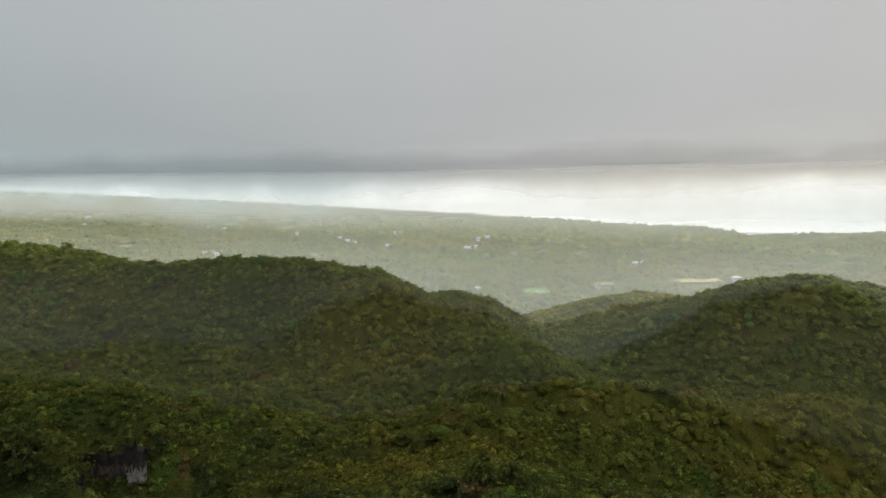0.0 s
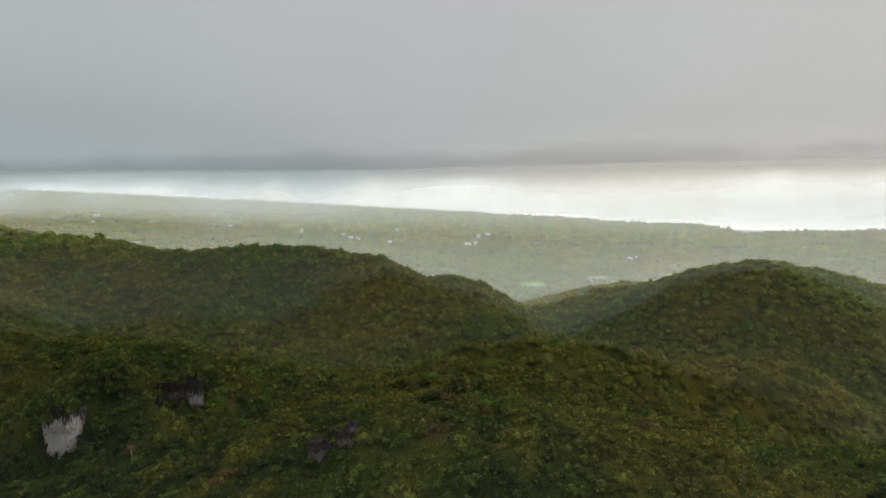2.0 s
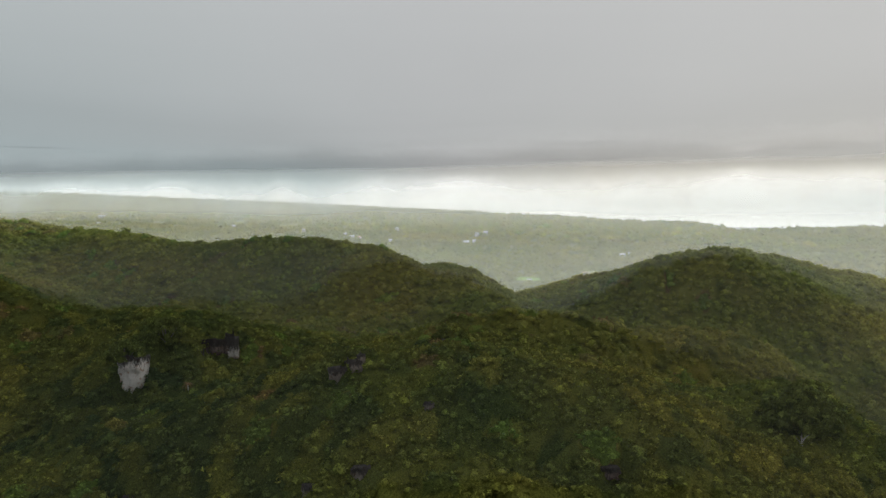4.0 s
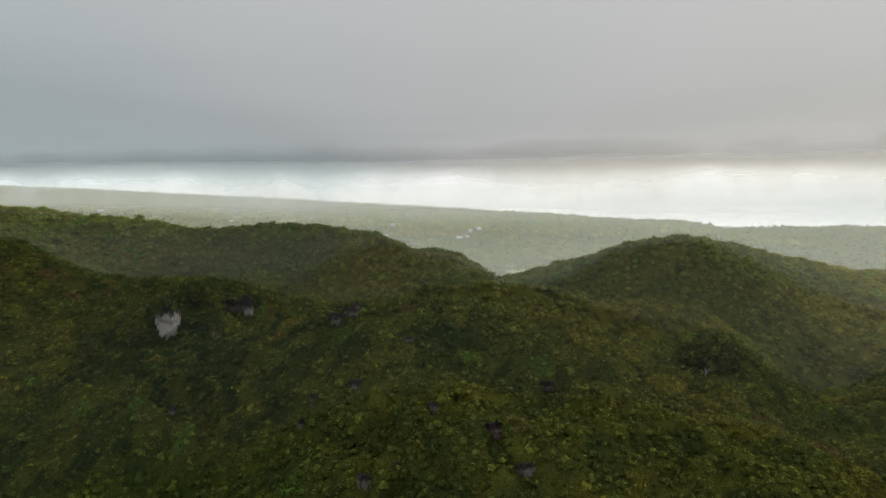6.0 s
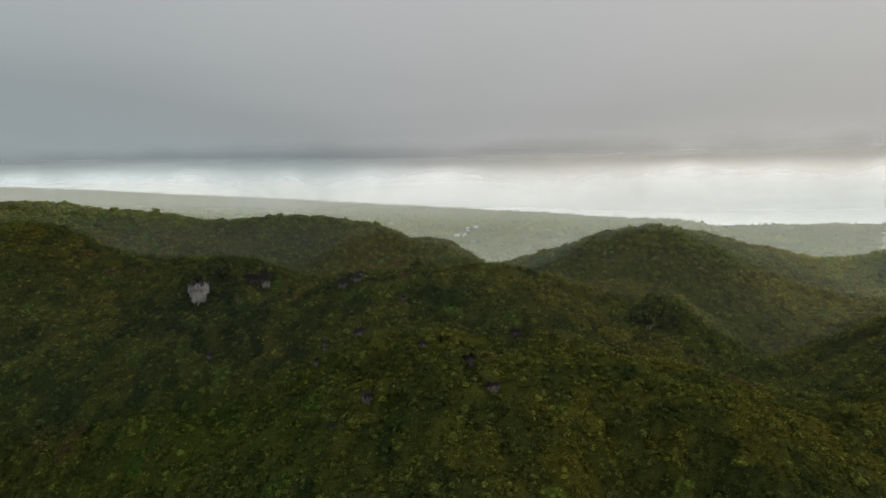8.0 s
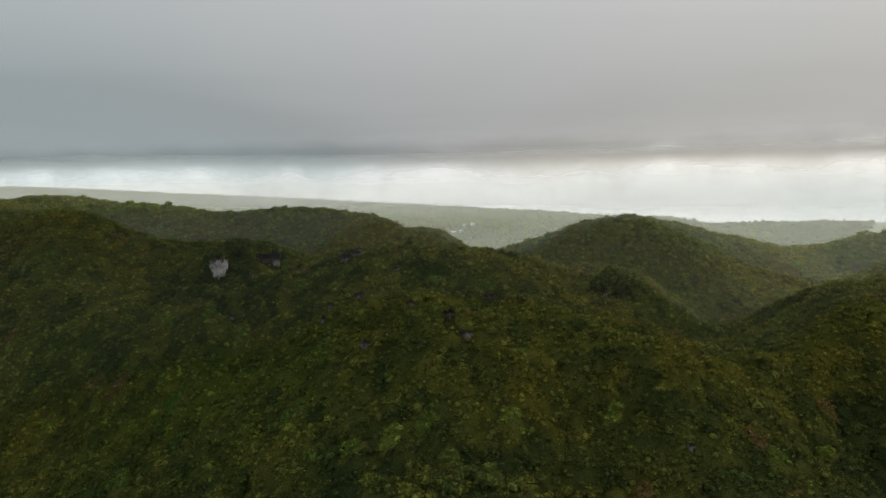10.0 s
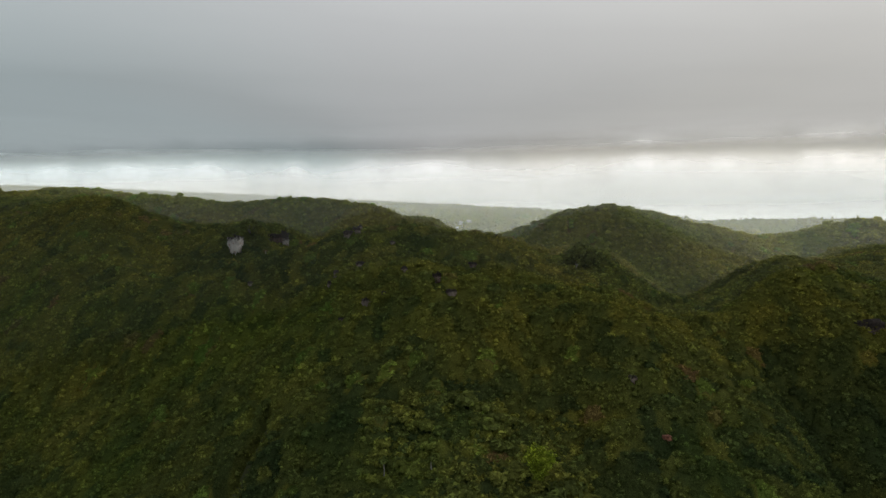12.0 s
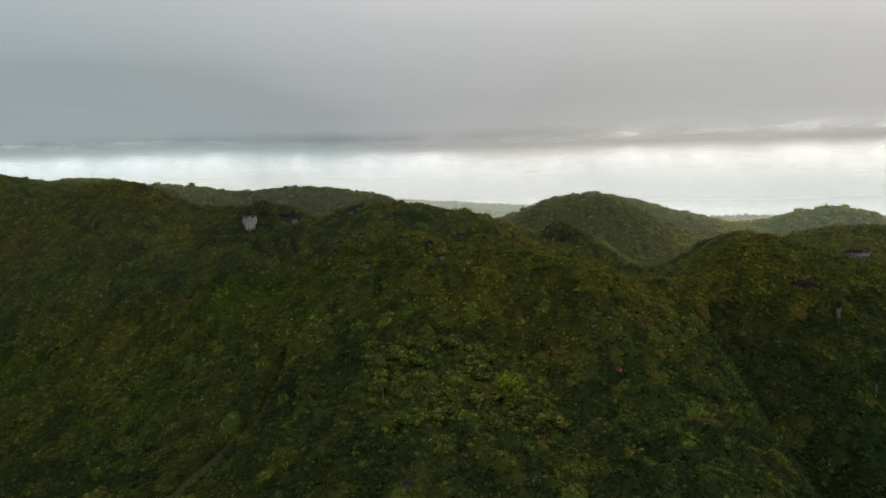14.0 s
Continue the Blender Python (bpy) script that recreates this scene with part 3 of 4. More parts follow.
# bare or cleared spots: x, y, half width
BARE = [(-68, 71.0, 3.2), (-67.8, 66.5, 2.0), (-52, 89.5, 2.2), (-57.2, 91.0, 2.3), (-16, 52.4, 2.4), (-13, 53.2, 2.2), (-17.4, 30, 1.2), (-8.6, 29.4, 1.5), (-18.9, 24.6, 1.1), (-3.4, 6, 1.6), (1.6, 6.2, 1.2),
        (24, 3.5, 1.5), (-11.2, 2.2, 1.1), (203, 36, 4.6), (165.3, -8, 2.2), (157.4, -1.5, 3.0), (73.5, -24.6, 1.1), (75, 53, 1.0), (77, -41.5, 2.2), (15, -75.5, 1.4), (43, -51.5, 1.8), (6.5, -46, 1.2), (17, -50, 1.0), (8.1, 17.8, 1.2), (19.2, 11.2, 1.5), (32.2, 29.8, 1.3), (-55.4, 71.5, 1.5)]
STAND = (2, 56, -62, -24)     # the stretch where every tree stands for itself


def standing(x, y):
    """1 among the trees that stand for themselves, where the undergrowth lies deeper."""
    return step(STAND[0] - 1, STAND[0] + 2, x) * step(STAND[1] + 1, STAND[1] - 2, x) * step(STAND[2] - 1, STAND[2] + 2, y) * step(STAND[3] + 1, STAND[3] - 2, y)


def clear_of(x, y):
    ok = np.ones(len(x), bool)
    for bx, by, half in BARE:
        ok &= (x - bx) ** 2 + (y - by) ** 2 > half ** 2
    return ok


def dip(x, y):
    """How far the scrub lies lower before the rocks and along the dry gully."""
    low = np.zeros(len(x))
    for bx, by, half in BARE:
        low = np.maximum(low, min(3.4, 0.8 * half * max(1, half / 2.5)) * step(1.6, 0.6, np.hypot(x - bx, y - by) / half))
    for (ax, ay), (bx, by), half in (((-28.5, -18), (-30, -25), 0.9), ((-30, -25), (-33, -39), 1.5), ((-33, -39), (-42, -48), 2.3), ((-42, -48), (-51, -60), 2.8), ((-51, -60), (-58, -80), 3.2)):
        s = np.clip(((x - ax) * (bx - ax) + (y - ay) * (by - ay)) / ((bx - ax) ** 2 + (by - ay) ** 2), 0, 1)
        low = np.maximum(low, 5.6 * step(2.1, 0.6, np.hypot(x - ax - s * (bx - ax), y - ay - s * (by - ay)) / half))
    return low


def forest(name, kinds, x, y, across, cell, label, mat, relief=1.0, under=None):
    # a loose net under the boughs: the foliage inside the crowns, coloured darker as shade
    gap = 0.62 * across
    gx, gy = np.meshgrid(np.arange(x.min(), x.max() + gap, gap), np.arange(y.min(), y.max() + gap, gap))
    has = np.zeros(gx.shape, bool)
    ux, uy = under or (x, y)
    row, col = ((uy - y.min()) / gap).round().astype(int), ((ux - x.min()) / gap).round().astype(int)
    row, col = np.clip(row, 0, gx.shape[0] - 1), np.clip(col, 0, gx.shape[1] - 1)
    for dr, dc in ((0, 0), (0, 1), (1, 0), (0, -1), (-1, 0), (1, 1), (-1, -1), (2, 0), (-2, 0), (0, 2), (0, -2), (1, -1), (-1, 1), (2, 2), (-2, -2), (2, -2), (-2, 2)):
        has[np.clip(row + dr, 0, gx.shape[0] - 1), np.clip(col + dc, 0, gx.shape[1] - 1)] = True
    jitter = rng.uniform(-0.3, 0.3, (2,) + gx.shape) * gap
    nx, ny = (gx + jitter[0])[has], (gy + jitter[1])[has]
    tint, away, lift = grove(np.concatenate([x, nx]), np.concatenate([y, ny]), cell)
    k = np.full(gx.shape, -1)
    k[has] = np.arange(has.sum())
    quads = np.stack([k[:-1, :-1], k[:-1, 1:], k[1:, 1:], k[1:, :-1]], -1).reshape(-1, 4)
    quads = quads[(quads >= 0).all(1)]
    n = len(x)
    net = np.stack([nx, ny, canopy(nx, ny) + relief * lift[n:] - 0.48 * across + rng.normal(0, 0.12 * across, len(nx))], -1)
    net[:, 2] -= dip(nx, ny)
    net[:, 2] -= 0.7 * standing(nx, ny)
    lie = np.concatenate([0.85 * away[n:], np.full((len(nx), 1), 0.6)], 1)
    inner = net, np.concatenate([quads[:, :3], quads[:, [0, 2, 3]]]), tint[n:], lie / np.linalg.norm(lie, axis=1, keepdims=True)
    tint, away, lift = tint[:n], away[:n], lift[:n]
    wide = across * np.exp(rng.normal(-0.03, 0.33, n))
    tall = wide * rng.uniform(0.55, 1.0, n)
    z = canopy(x, y) - dip(x, y) - 0.8 * standing(x, y) - 0.5 * tall + relief * (lift + rng.normal(0, 0.10 * across, n))
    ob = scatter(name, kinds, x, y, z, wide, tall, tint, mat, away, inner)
    return tagged(ob, label, "forest", kind="stuff")


x, y = wooded(-330, 400, -90, 123, 1.52)
keep = (np.abs(x - 12) < 0.77 * (y + 214) + 22)
net = keep.copy()
inside = (x > STAND[0] + 1) & (x < STAND[1] - 1) & (y > STAND[2] + 1) & (y < STAND[3] - 1.5)
keep &= ~inside | (rng.random(len(x)) < 0.7)
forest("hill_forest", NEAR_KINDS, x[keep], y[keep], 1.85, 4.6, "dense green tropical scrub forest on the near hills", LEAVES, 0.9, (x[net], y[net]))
x, y = wooded(-480, 520, 117, 480, 2.5)
keep = (np.abs(x - 12) < 0.77 * (y + 214) + 22) & ((y < 385) | ((x > -10) & (x < 270)))
back = keep & (y > 385)
keep &= y <= 385
forest("valley_grove", MID_KINDS, x[back], y[back], 3.0, 6.0, "pale green woods on a low hill at the edge of the plain", GROVE_LEAVES, 0.75)
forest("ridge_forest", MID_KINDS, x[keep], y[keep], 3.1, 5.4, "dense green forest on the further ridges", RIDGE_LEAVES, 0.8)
x, y = lattice(-2300, 1350, 385, 2900, 11.2)
keep = ((y > 480) | (x < -10) | (x > 270)) & (np.abs(x) < 0.80 * (y + 60)) & (canopy(x, y) > SEA + 5) & (rng.random(len(x)) < np.where(y < 1000, 1.0, np.where(y < 1500, 0.7, 0.45)))
keep &= (ripple(x + 70, y, 210) > -0.75) | (y < 520) | (y > 1500)
for fx, fy, hx, hy in FIELDS:
    keep &= ~((np.abs(x - fx) < hx + 3) & (y > fy - hy - 22) & (y < fy + hy + 4))
ridge = keep & (y > np.where(x < 668, 1480 + (670 - x) * 0.5, 9999) - 560)
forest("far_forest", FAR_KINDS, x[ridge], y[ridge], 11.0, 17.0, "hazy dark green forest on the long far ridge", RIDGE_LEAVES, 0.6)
keep &= ~ridge
forest("far_woods", FAR_KINDS, x[keep], y[keep], 11.0, 17.0, "hazy green woods on the coastal plain", GROVE_LEAVES, 0.6)
x, y = lattice(-260, 300, -340, 10, 4.2)
keep = (y < -86) | (np.abs(x - 12) > 0.77 * (y + 214) + 20)
forest("rear_forest", MID_KINDS, x[keep], y[keep], 5.2, 8.0, "dense green tropical forest on the slopes behind the near hills", LEAVES, 0.6)
x, y = lattice(STAND[0], STAND[1], STAND[2], STAND[3], 2.75)
keep = clear_of(x, y)
LONE = list(zip(x[keep].tolist(), y[keep].tolist()))


# ---- things ----
def part(name, bm, mat, parent, label=""):
    """Links a bmesh as one mesh object under a thing or a part."""
    for face in bm.faces:
        face.smooth = name == "crown"
    me = bpy.data.meshes.new(name)
    bm.to_mesh(me)
    bm.free()
    me.materials.append(mat)
    ob = new(name, me)
    ob.parent = parent
    return tagged(ob, label)


def stem(points, radii, sides=6):
    """A tapering, crooked stem through the points."""
    bm = bmesh.new()
    rows = []
    for (px, py, pz), rad in zip(points, radii):
        rows.append([bm.verts.new((px + rad * math.cos(math.tau * j / sides), py + rad * math.sin(math.tau * j / sides), pz)) for j in range(sides)])
    for a, b in zip(rows, rows[1:]):
        for j in range(sides):
            bm.faces.new((a[j], a[(j + 1) % sides], b[(j + 1) % sides], b[j]))
    bm.faces.new(rows[-1])
    bm.faces.new(rows[0][::-1])
    return bm


def loaded(v, f):
    bm = bmesh.new()
    vs = [bm.verts.new(p) for p in v]
    for tri in f:
        bm.faces.new([vs[k] for k in tri])
    return bm


def boughs(count, out, size, blades, seed, squash=0.7):
    """A crown of several leafy boughs round its middle."""
    r = np.random.default_rng(seed)
    vs, fs, base = [], [], 0
    for n in range(count):
        z, a = r.uniform(-0.2, 1.0), math.tau * (n + r.uniform(-0.3, 0.3)) * 0.382
        flat = out * math.sqrt(1 - max(z, 0) ** 2) * r.uniform(0.7, 1.05)
        v, f = clump(blades, 0.25, seed * 60 + n)
        vs.append(v * (size * r.uniform(0.8, 1.2)) + (flat * math.cos(a), flat * math.sin(a), z * out * squash))
        fs.append(f + base)
        base += len(v)
    return np.concatenate(vs), np.concatenate(fs)


def tree(kind, across, height, label, mat=None):
    """A forest tree with its trunk and crown; its foot is the origin."""
    r = random.Random(kind)
    root = new("tree")
    top = height - 0.45 * across
    lean = r.uniform(-0.3, 0.3), r.uniform(-0.3, 0.3)
    part("trunk", stem([(0, 0, 0), (lean[0] * 0.5, lean[1] * 0.5, top * 0.6), (*lean, top + 0.1 * across)], [0.16, 0.11, 0.06], 5), BARK, root)
    v, f = boughs(9, across * 0.36, across * 0.40, 28, 200 + kind)
    part("crown", loaded(v + (lean[0], lean[1], top), f), mat or TREE_LEAVES, root)
    return tagged(root, label, "tree", "trees on the near slope")


KINDS = [tree(k, random.uniform(3.6, 4.6), random.uniform(4.2, 5.0), "small green scrub tree with a dense uneven crown") for k in range(9)]
random.seed(4)
for n, (tx, ty) in enumerate(LONE):
    size = math.exp(random.gauss(0, 0.24))
    base = float(canopy(np.array([tx]), np.array([ty]))[0]) - 4.9 + random.gauss(0, 0.3)
    m = pose(tx, ty, base, 0, 0, random.uniform(0, 360)) @ Matrix.Diagonal((size, size, 0.75 + 0.25 * size, 1))
    if n < len(KINDS):
        KINDS[n].matrix_basis = m
    else:
        copy_thing(KINDS[n % len(KINDS)], Matrix.LocRotScale(m.translation, m.to_quaternion(), m.to_scale()))


# limestone
def limestone(name, pale, dark, streaks=True, pale_from=0.45, drip=(0.45, 0.88)):
    m, t, b, link = material(name)
    co = t.nodes.new("ShaderNodeTexCoord")
    m1 = t.nodes.new("ShaderNodeMapping")
    m1.inputs["Scale"].default_value = (2.3, 2.3, 0.42 if streaks else 1.6)
    link(co.outputs["Object"], m1.inputs[0])
    run = node(t, "ShaderNodeTexNoise", _2=1.1, _3=6.0, _4=0.65)
    link(m1.outputs[0], run.inputs["Vector"])
    axes = t.nodes.new("ShaderNodeSeparateXYZ")
    link(co.outputs["Generated"], axes.inputs[0])
    # dark lichen runs down from the top edge
    down = node(t, "ShaderNodeMapRange", _1=drip[0], _2=drip[1], _3=0.13, _4=-0.32)
    link(axes.outputs[2], down.inputs[0])
    sums = node(t, "ShaderNodeMath", operation="ADD")
    link(run.outputs[0], sums.inputs[0])
    link(down.outputs[0], sums.inputs[1])
    col = ramp(t, [(pale_from - 0.08, dark), (pale_from, tuple(0.5 * (p + d) for p, d in zip(pale, dark))), (pale_from + 0.07, pale), (0.95, tuple(0.8 * p for p in pale))])
    link(sums.outputs[0], col.inputs[0])
    rust = node(t, "ShaderNodeTexNoise", _2=0.75, _3=6.0, _4=0.65)
    link(co.outputs["Object"], rust.inputs["Vector"])
    spot = ramp(t, [(0.3, (0.66, 0.62, 0.60)), (0.42, (1, 1, 1)), (0.54, (1, 1, 1)), (0.60, (0.62, 0.45, 0.36)), (0.72, (0.5, 0.36, 0.30))])
    link(rust.outputs[0], spot.inputs[0])
    mixed = node(t, "ShaderNodeMix", data="RGBA", blend="MULTIPLY", _0=1.0)
    link(col.outputs[0], mixed.inputs[6])
    link(spot.outputs[0], mixed.inputs[7])
    link(mixed.outputs[2], b.inputs["Base Color"])
    pits = node(t, "ShaderNodeTexNoise", _2=2.2, _3=8.0, _4=0.7)
    link(m1.outputs[0], pits.inputs["Vector"])
    bmp = node(t, "ShaderNodeBump", _0=1.0, _1=0.8)
    link(pits.outputs[0], bmp.inputs["Height"])
    link(bmp.outputs[0], b.inputs["Normal"])
    b.inputs["Roughness"].default_value = 0.9
    return m


WHITE_ROCK = limestone("white_limestone", (0.63, 0.60, 0.57), (0.055, 0.05, 0.045), True, 0.41, (0.5, 1.0))
GREY_ROCK = limestone("weathered_limestone", (0.25, 0.205, 0.175), (0.050, 0.039, 0.036), True, 0.50)
BROWN_ROCK = limestone("brown_limestone", (0.17, 0.125, 0.11), (0.035, 0.026, 0.022), True, 0.60)
PILLAR_ROCK = limestone("streaked_limestone", (0.44, 0.41, 0.38), (0.045, 0.038, 0.034), True, 0.51, (0.15, 0.62))
PINK_ROCK = limestone("pinkish_limestone", (0.42, 0.33, 0.31), (0.06, 0.05, 0.05), True, 0.46)
RED_ROCK = limestone("reddish_rock", (0.42, 0.17, 0.10), (0.20, 0.08, 0.05), False, 0.40)


def outcrop(name, wide, tall, deep, mat, seed, label, notch=0.5):
    """A fluted face of rock that tapers to a ragged foot, its origin in the middle of its face's foot; it looks along -y."""
    nx, nz = 22, 20
    bm = bmesh.new()
    grid = []
    for k in range(nz + 1):
        h = k / nz
        row = []
        for j in range(nx + 1):
            u = 2 * j / nx - 1
            half = wide / 2 * (notch + (1 - notch) * min(1, h * 1.9) ** 0.7)
            px = u * half + 0.5 * noise.noise((seed, h * 4, 2 * u)) + 0.25 * noise.noise((seed + 9, h * 11, 3 * u))
            flute = noise.fractal((px * 1.1 + seed, h * 1.3, 3.1), 0.8, 2.0, 5)
            pit = noise.fractal((px * 0.5, h * tall * 0.5, seed + 7.0), 1.0, 2.0, 4)
            py = -deep * 0.5 * (1 - abs(u) ** 2.2) * (0.7 + 0.3 * h) - (0.35 + 0.07 * wide) * flute - 0.17 * deep * pit
            pz = h * tall * (1 - 0.18 * u * u + (0.16 if wide > 4.9 else 0.34) * noise.fractal((u * 3.1, seed, 0.0), 1.0, 2.0, 4))
            row.append(bm.verts.new((px, py, pz)))
        grid.append(row)
    for k in range(nz):
        for j in range(nx):
            bm.faces.new((grid[k][j], grid[k][j + 1], grid[k + 1][j + 1], grid[k + 1][j]))
    back = [[bm.verts.new((v.co.x * 0.8, deep * 0.6, v.co.z)) for v in row[::nx]] for row in (grid[0], grid[-1])]
    top, bot = grid[-1], grid[0]
    bm.faces.new([*top[::-1], back[1][0], back[1][1]][::-1])
    bm.faces.new([*bot, back[0][1], back[0][0]][::-1])
    bm.faces.new([*[row[0] for row in grid], back[1][0], back[0][0]][::-1])
    bm.faces.new([*[row[-1] for row in grid], back[1][1], back[0][1]])
    bm.faces.new((back[0][0], back[0][1], back[1][1], back[1][0]))
    for face in bm.faces:
        face.smooth = True
    me = bpy.data.meshes.new(name)
    bm.to_mesh(me)
    bm.free()
    me.materials.append(mat)
    return tagged(new(name, me), label, "rock")


def set_rock(wide, tall, deep, mat, seed, label, x, y, foot, turn=0, notch=0.5, name="rock_outcrop"):
    ob = outcrop(name, wide, tall, deep, mat, seed, label, notch)
    ob.matrix_basis = pose(x, y, foot, 0, 0, turn)
    return ob


set_rock(6.9, 9.6, 6.0, WHITE_ROCK, 3, "white limestone cliff face streaked with dark lichen among trees", -69.2, 75.5, 183.6, 4, 0.72, "cliff")
set_rock(8.6, 4.6, 1.8, BROWN_ROCK, 11, "dark brown weathered limestone wall below a leafy ledge", -57.0, 93.6, 187.4, 0, 0.95)
set_rock(3.8, 7.2, 2.0, PILLAR_ROCK, 17, "dark limestone pillar with a pale streaked foot", -52.2, 94.0, 186.2, -8, 0.85)
set_rock(1.3, 4.2, 2.5, PILLAR_ROCK, 23, "narrow pale limestone rib in the leaves", -58.3, 88.0, 186.6, 0, 0.7)
set_rock(3.8, 4.2, 2.6, GREY_ROCK, 29, "low crag of dark grey limestone", -16.2, 54.8, 191.9, 10, 1.05)
set_rock(3.8, 4.0, 2.8, GREY_ROCK, 31, "craggy dark grey limestone outcrop in scrub", -13.2, 55.8, 193.2, -8, 1.05)
set_rock(1.8, 2.8, 2.0, GREY_ROCK, 37, "small dark limestone crag in scrub", -11.8, 57.0, 195.0, 0, 0.8)
set_rock(2.2, 2.8, 1.8, GREY_ROCK, 107, "narrow fluted limestone rib with a pale streak", 8.1, 19.6, 183.0, 0, 0.8)
set_rock(3.0, 3.4, 2.0, BROWN_ROCK, 109, "dark crag of fluted limestone in scrub", 19.2, 13.1, 181.0, 6, 0.8)
set_rock(3.2, 2.2, 1.8, BROWN_ROCK, 113, "dark low limestone crag under bushes", 32.2, 31.6, 183.4, -6, 0.9)
set_rock(2.4, 3.0, 2.0, GREY_ROCK, 41, "fluted grey limestone crag half hidden in scrub", -17.4, 32.0, 180.1, 0, 0.8)
set_rock(3.4, 3.2, 2.2, GREY_ROCK, 43, "pale topped limestone crag half hidden in scrub", -8.6, 31.5, 183.1, 0, 0.7)
set_rock(2.0, 2.8, 1.8, GREY_ROCK, 47, "dark limestone crag half hidden in scrub", -18.9, 26.4, 177.2, 0, 0.8)
set_rock(4.0, 2.8, 2.0, GREY_ROCK, 53, "row of fluted grey limestone ribs in scrub", -3.4, 8.1, 174.3, 0, 0.9)
set_rock(2.2, 4.0, 2.0, GREY_ROCK, 59, "fluted grey limestone rib in scrub", 1.6, 8.2, 175.5, 0, 0.8)
set_rock(3.6, 3.0, 2.0, GREY_ROCK, 61, "fluted dark limestone crag in scrub", 24.0, 5.5, 177.3, 0, 0.8)
set_rock(2.6, 2.2, 1.8, GREY_ROCK, 67, "small pale limestone boulder in scrub", -11.2, 4.0, 169.5, 0, 0.7)
set_rock(2.2, 2.6, 1.6, GREY_ROCK, 71, "small grey limestone boulder in scrub", 73.5, -22.8, 157.9, 0, 0.8)
set_rock(9.5, 5.4, 5.0, PINK_ROCK, 73, "pinkish limestone cliff under overhanging scrub", 205.0, 41.0, 171.0, -25, 0.9, "cliff")
set_rock(1.5, 6.5, 2.0, GREY_ROCK, 79, "tall narrow pale rib of limestone on the dark slope", 165.2, -7.2, 156.6, -20, 0.6)
set_rock(9.0, 7.0, 4.0, BROWN_ROCK, 83, "dark fluted limestone wall above the gully", 157.6, 2.4, 162.6, -15, 0.9)
set_rock(2.4, 1.9, 1.8, RED_ROCK, 89, "small reddish boulder on the wooded slope", 76.9, -39.5, 148.3, 0, 1.0, "boulder")
set_rock(6.5, 2.2, 2.0, GREY_ROCK, 97, "low broken limestone ledge in scrub", 15.6, -73.7, 130.8, 0, 0.9)
set_rock(2.0, 2.6, 1.6, GREY_ROCK, 101, "small grey limestone crag in scrub", -50.8, 37.5, 175.8, 0, 0.8)
set_rock(1.8, 1.6, 1.4, GREY_ROCK, 103, "small dark limestone crag in scrub", 2.3, 43.2, 190.9, 0, 0.8)


# ---- single trees ----
def plain_leaf(name, low, high):
    return earthy(name, low, high, 0.8, 0.7, 0.2)


LIME_LEAVES = leaves("bamboo_leaves", [(0.0, (0.14, 0.20, 0.026)), (1.0, (0.19, 0.25, 0.034))], True)
RUST_LEAVES = plain_leaf("withered_fronds", (0.10, 0.055, 0.015), (0.16, 0.095, 0.02))
GREY_BARK = earthy("grey_bark", (0.14, 0.13, 0.11), (0.26, 0.24, 0.21), 3.0)
PALE_BARK = earthy("pale_bark", (0.24, 0.22, 0.19), (0.44, 0.41, 0.37), 3.0)


def great_tree(x, y, foot, across, height, label, mat, seed, tone=0.36):
    root = new("tree")
    top = height - 0.42 * across
    part("trunk", stem([(0, 0, 0), (0.2, 0.1, top * 0.5), (0.1, -0.1, top + 0.2 * across)], [0.4, 0.3, 0.12], 7), BARK, root)
    for a in (0.4, 2.3, 4.4):
        out = 0.3 * across
        part("limb", stem([(0.1, 0, top * 0.7), (out * 0.6 * math.cos(a), out * 0.6 * math.sin(a), top), (out * math.cos(a), out * math.sin(a), top + 0.2 * across)], [0.2, 0.13, 0.05], 5), BARK, root)
    v, f = boughs(int(5 * across), 0.42 * across, max(1.8, across * 0.2), 32, seed, height / across)
    leaf_mesh = make_mesh("crown", v + (0, 0, top), f, mat)
    leaf_mesh.attributes.new("tint", "FLOAT", "POINT").data.foreach_set("value", np.full(len(v), tone, np.float32))
    lie = v / (1, 1, 1) + (0, 0, 0.25 * across)
    leaf_mesh.attributes.new("lie", "FLOAT_VECTOR", "POINT").data.foreach_set("vector", (lie / np.linalg.norm(lie, axis=1, keepdims=True)).astype(np.float32).ravel())
    new("crown", leaf_mesh).parent = root
    root.matrix_basis = pose(x, y, foot)
    return tagged(root, label, "tree")


great_tree(78.3, 57, 175.5, 14.5, 13.2, "broad dark evergreen tree standing above the scrub", LEAVES, 301)
great_tree(4.8, 76, 189.4, 3.2, 7.4, "lone dark tree standing above the hilltop scrub", LEAVES, 302, 0.45)
great_tree(-66, 86, 188.5, 9, 10.0, "dark leafy tree on the knoll above the white cliff", LEAVES, 303)
great_tree(-70.4, 74.6, 189.9, 8.8, 6.8, "dark tree overhanging the white cliff", LEAVES, 304)
great_tree(9, 77, 189.0, 2.8, 6.4, "small dark tree on the hilltop", LEAVES, 305, 0.45)


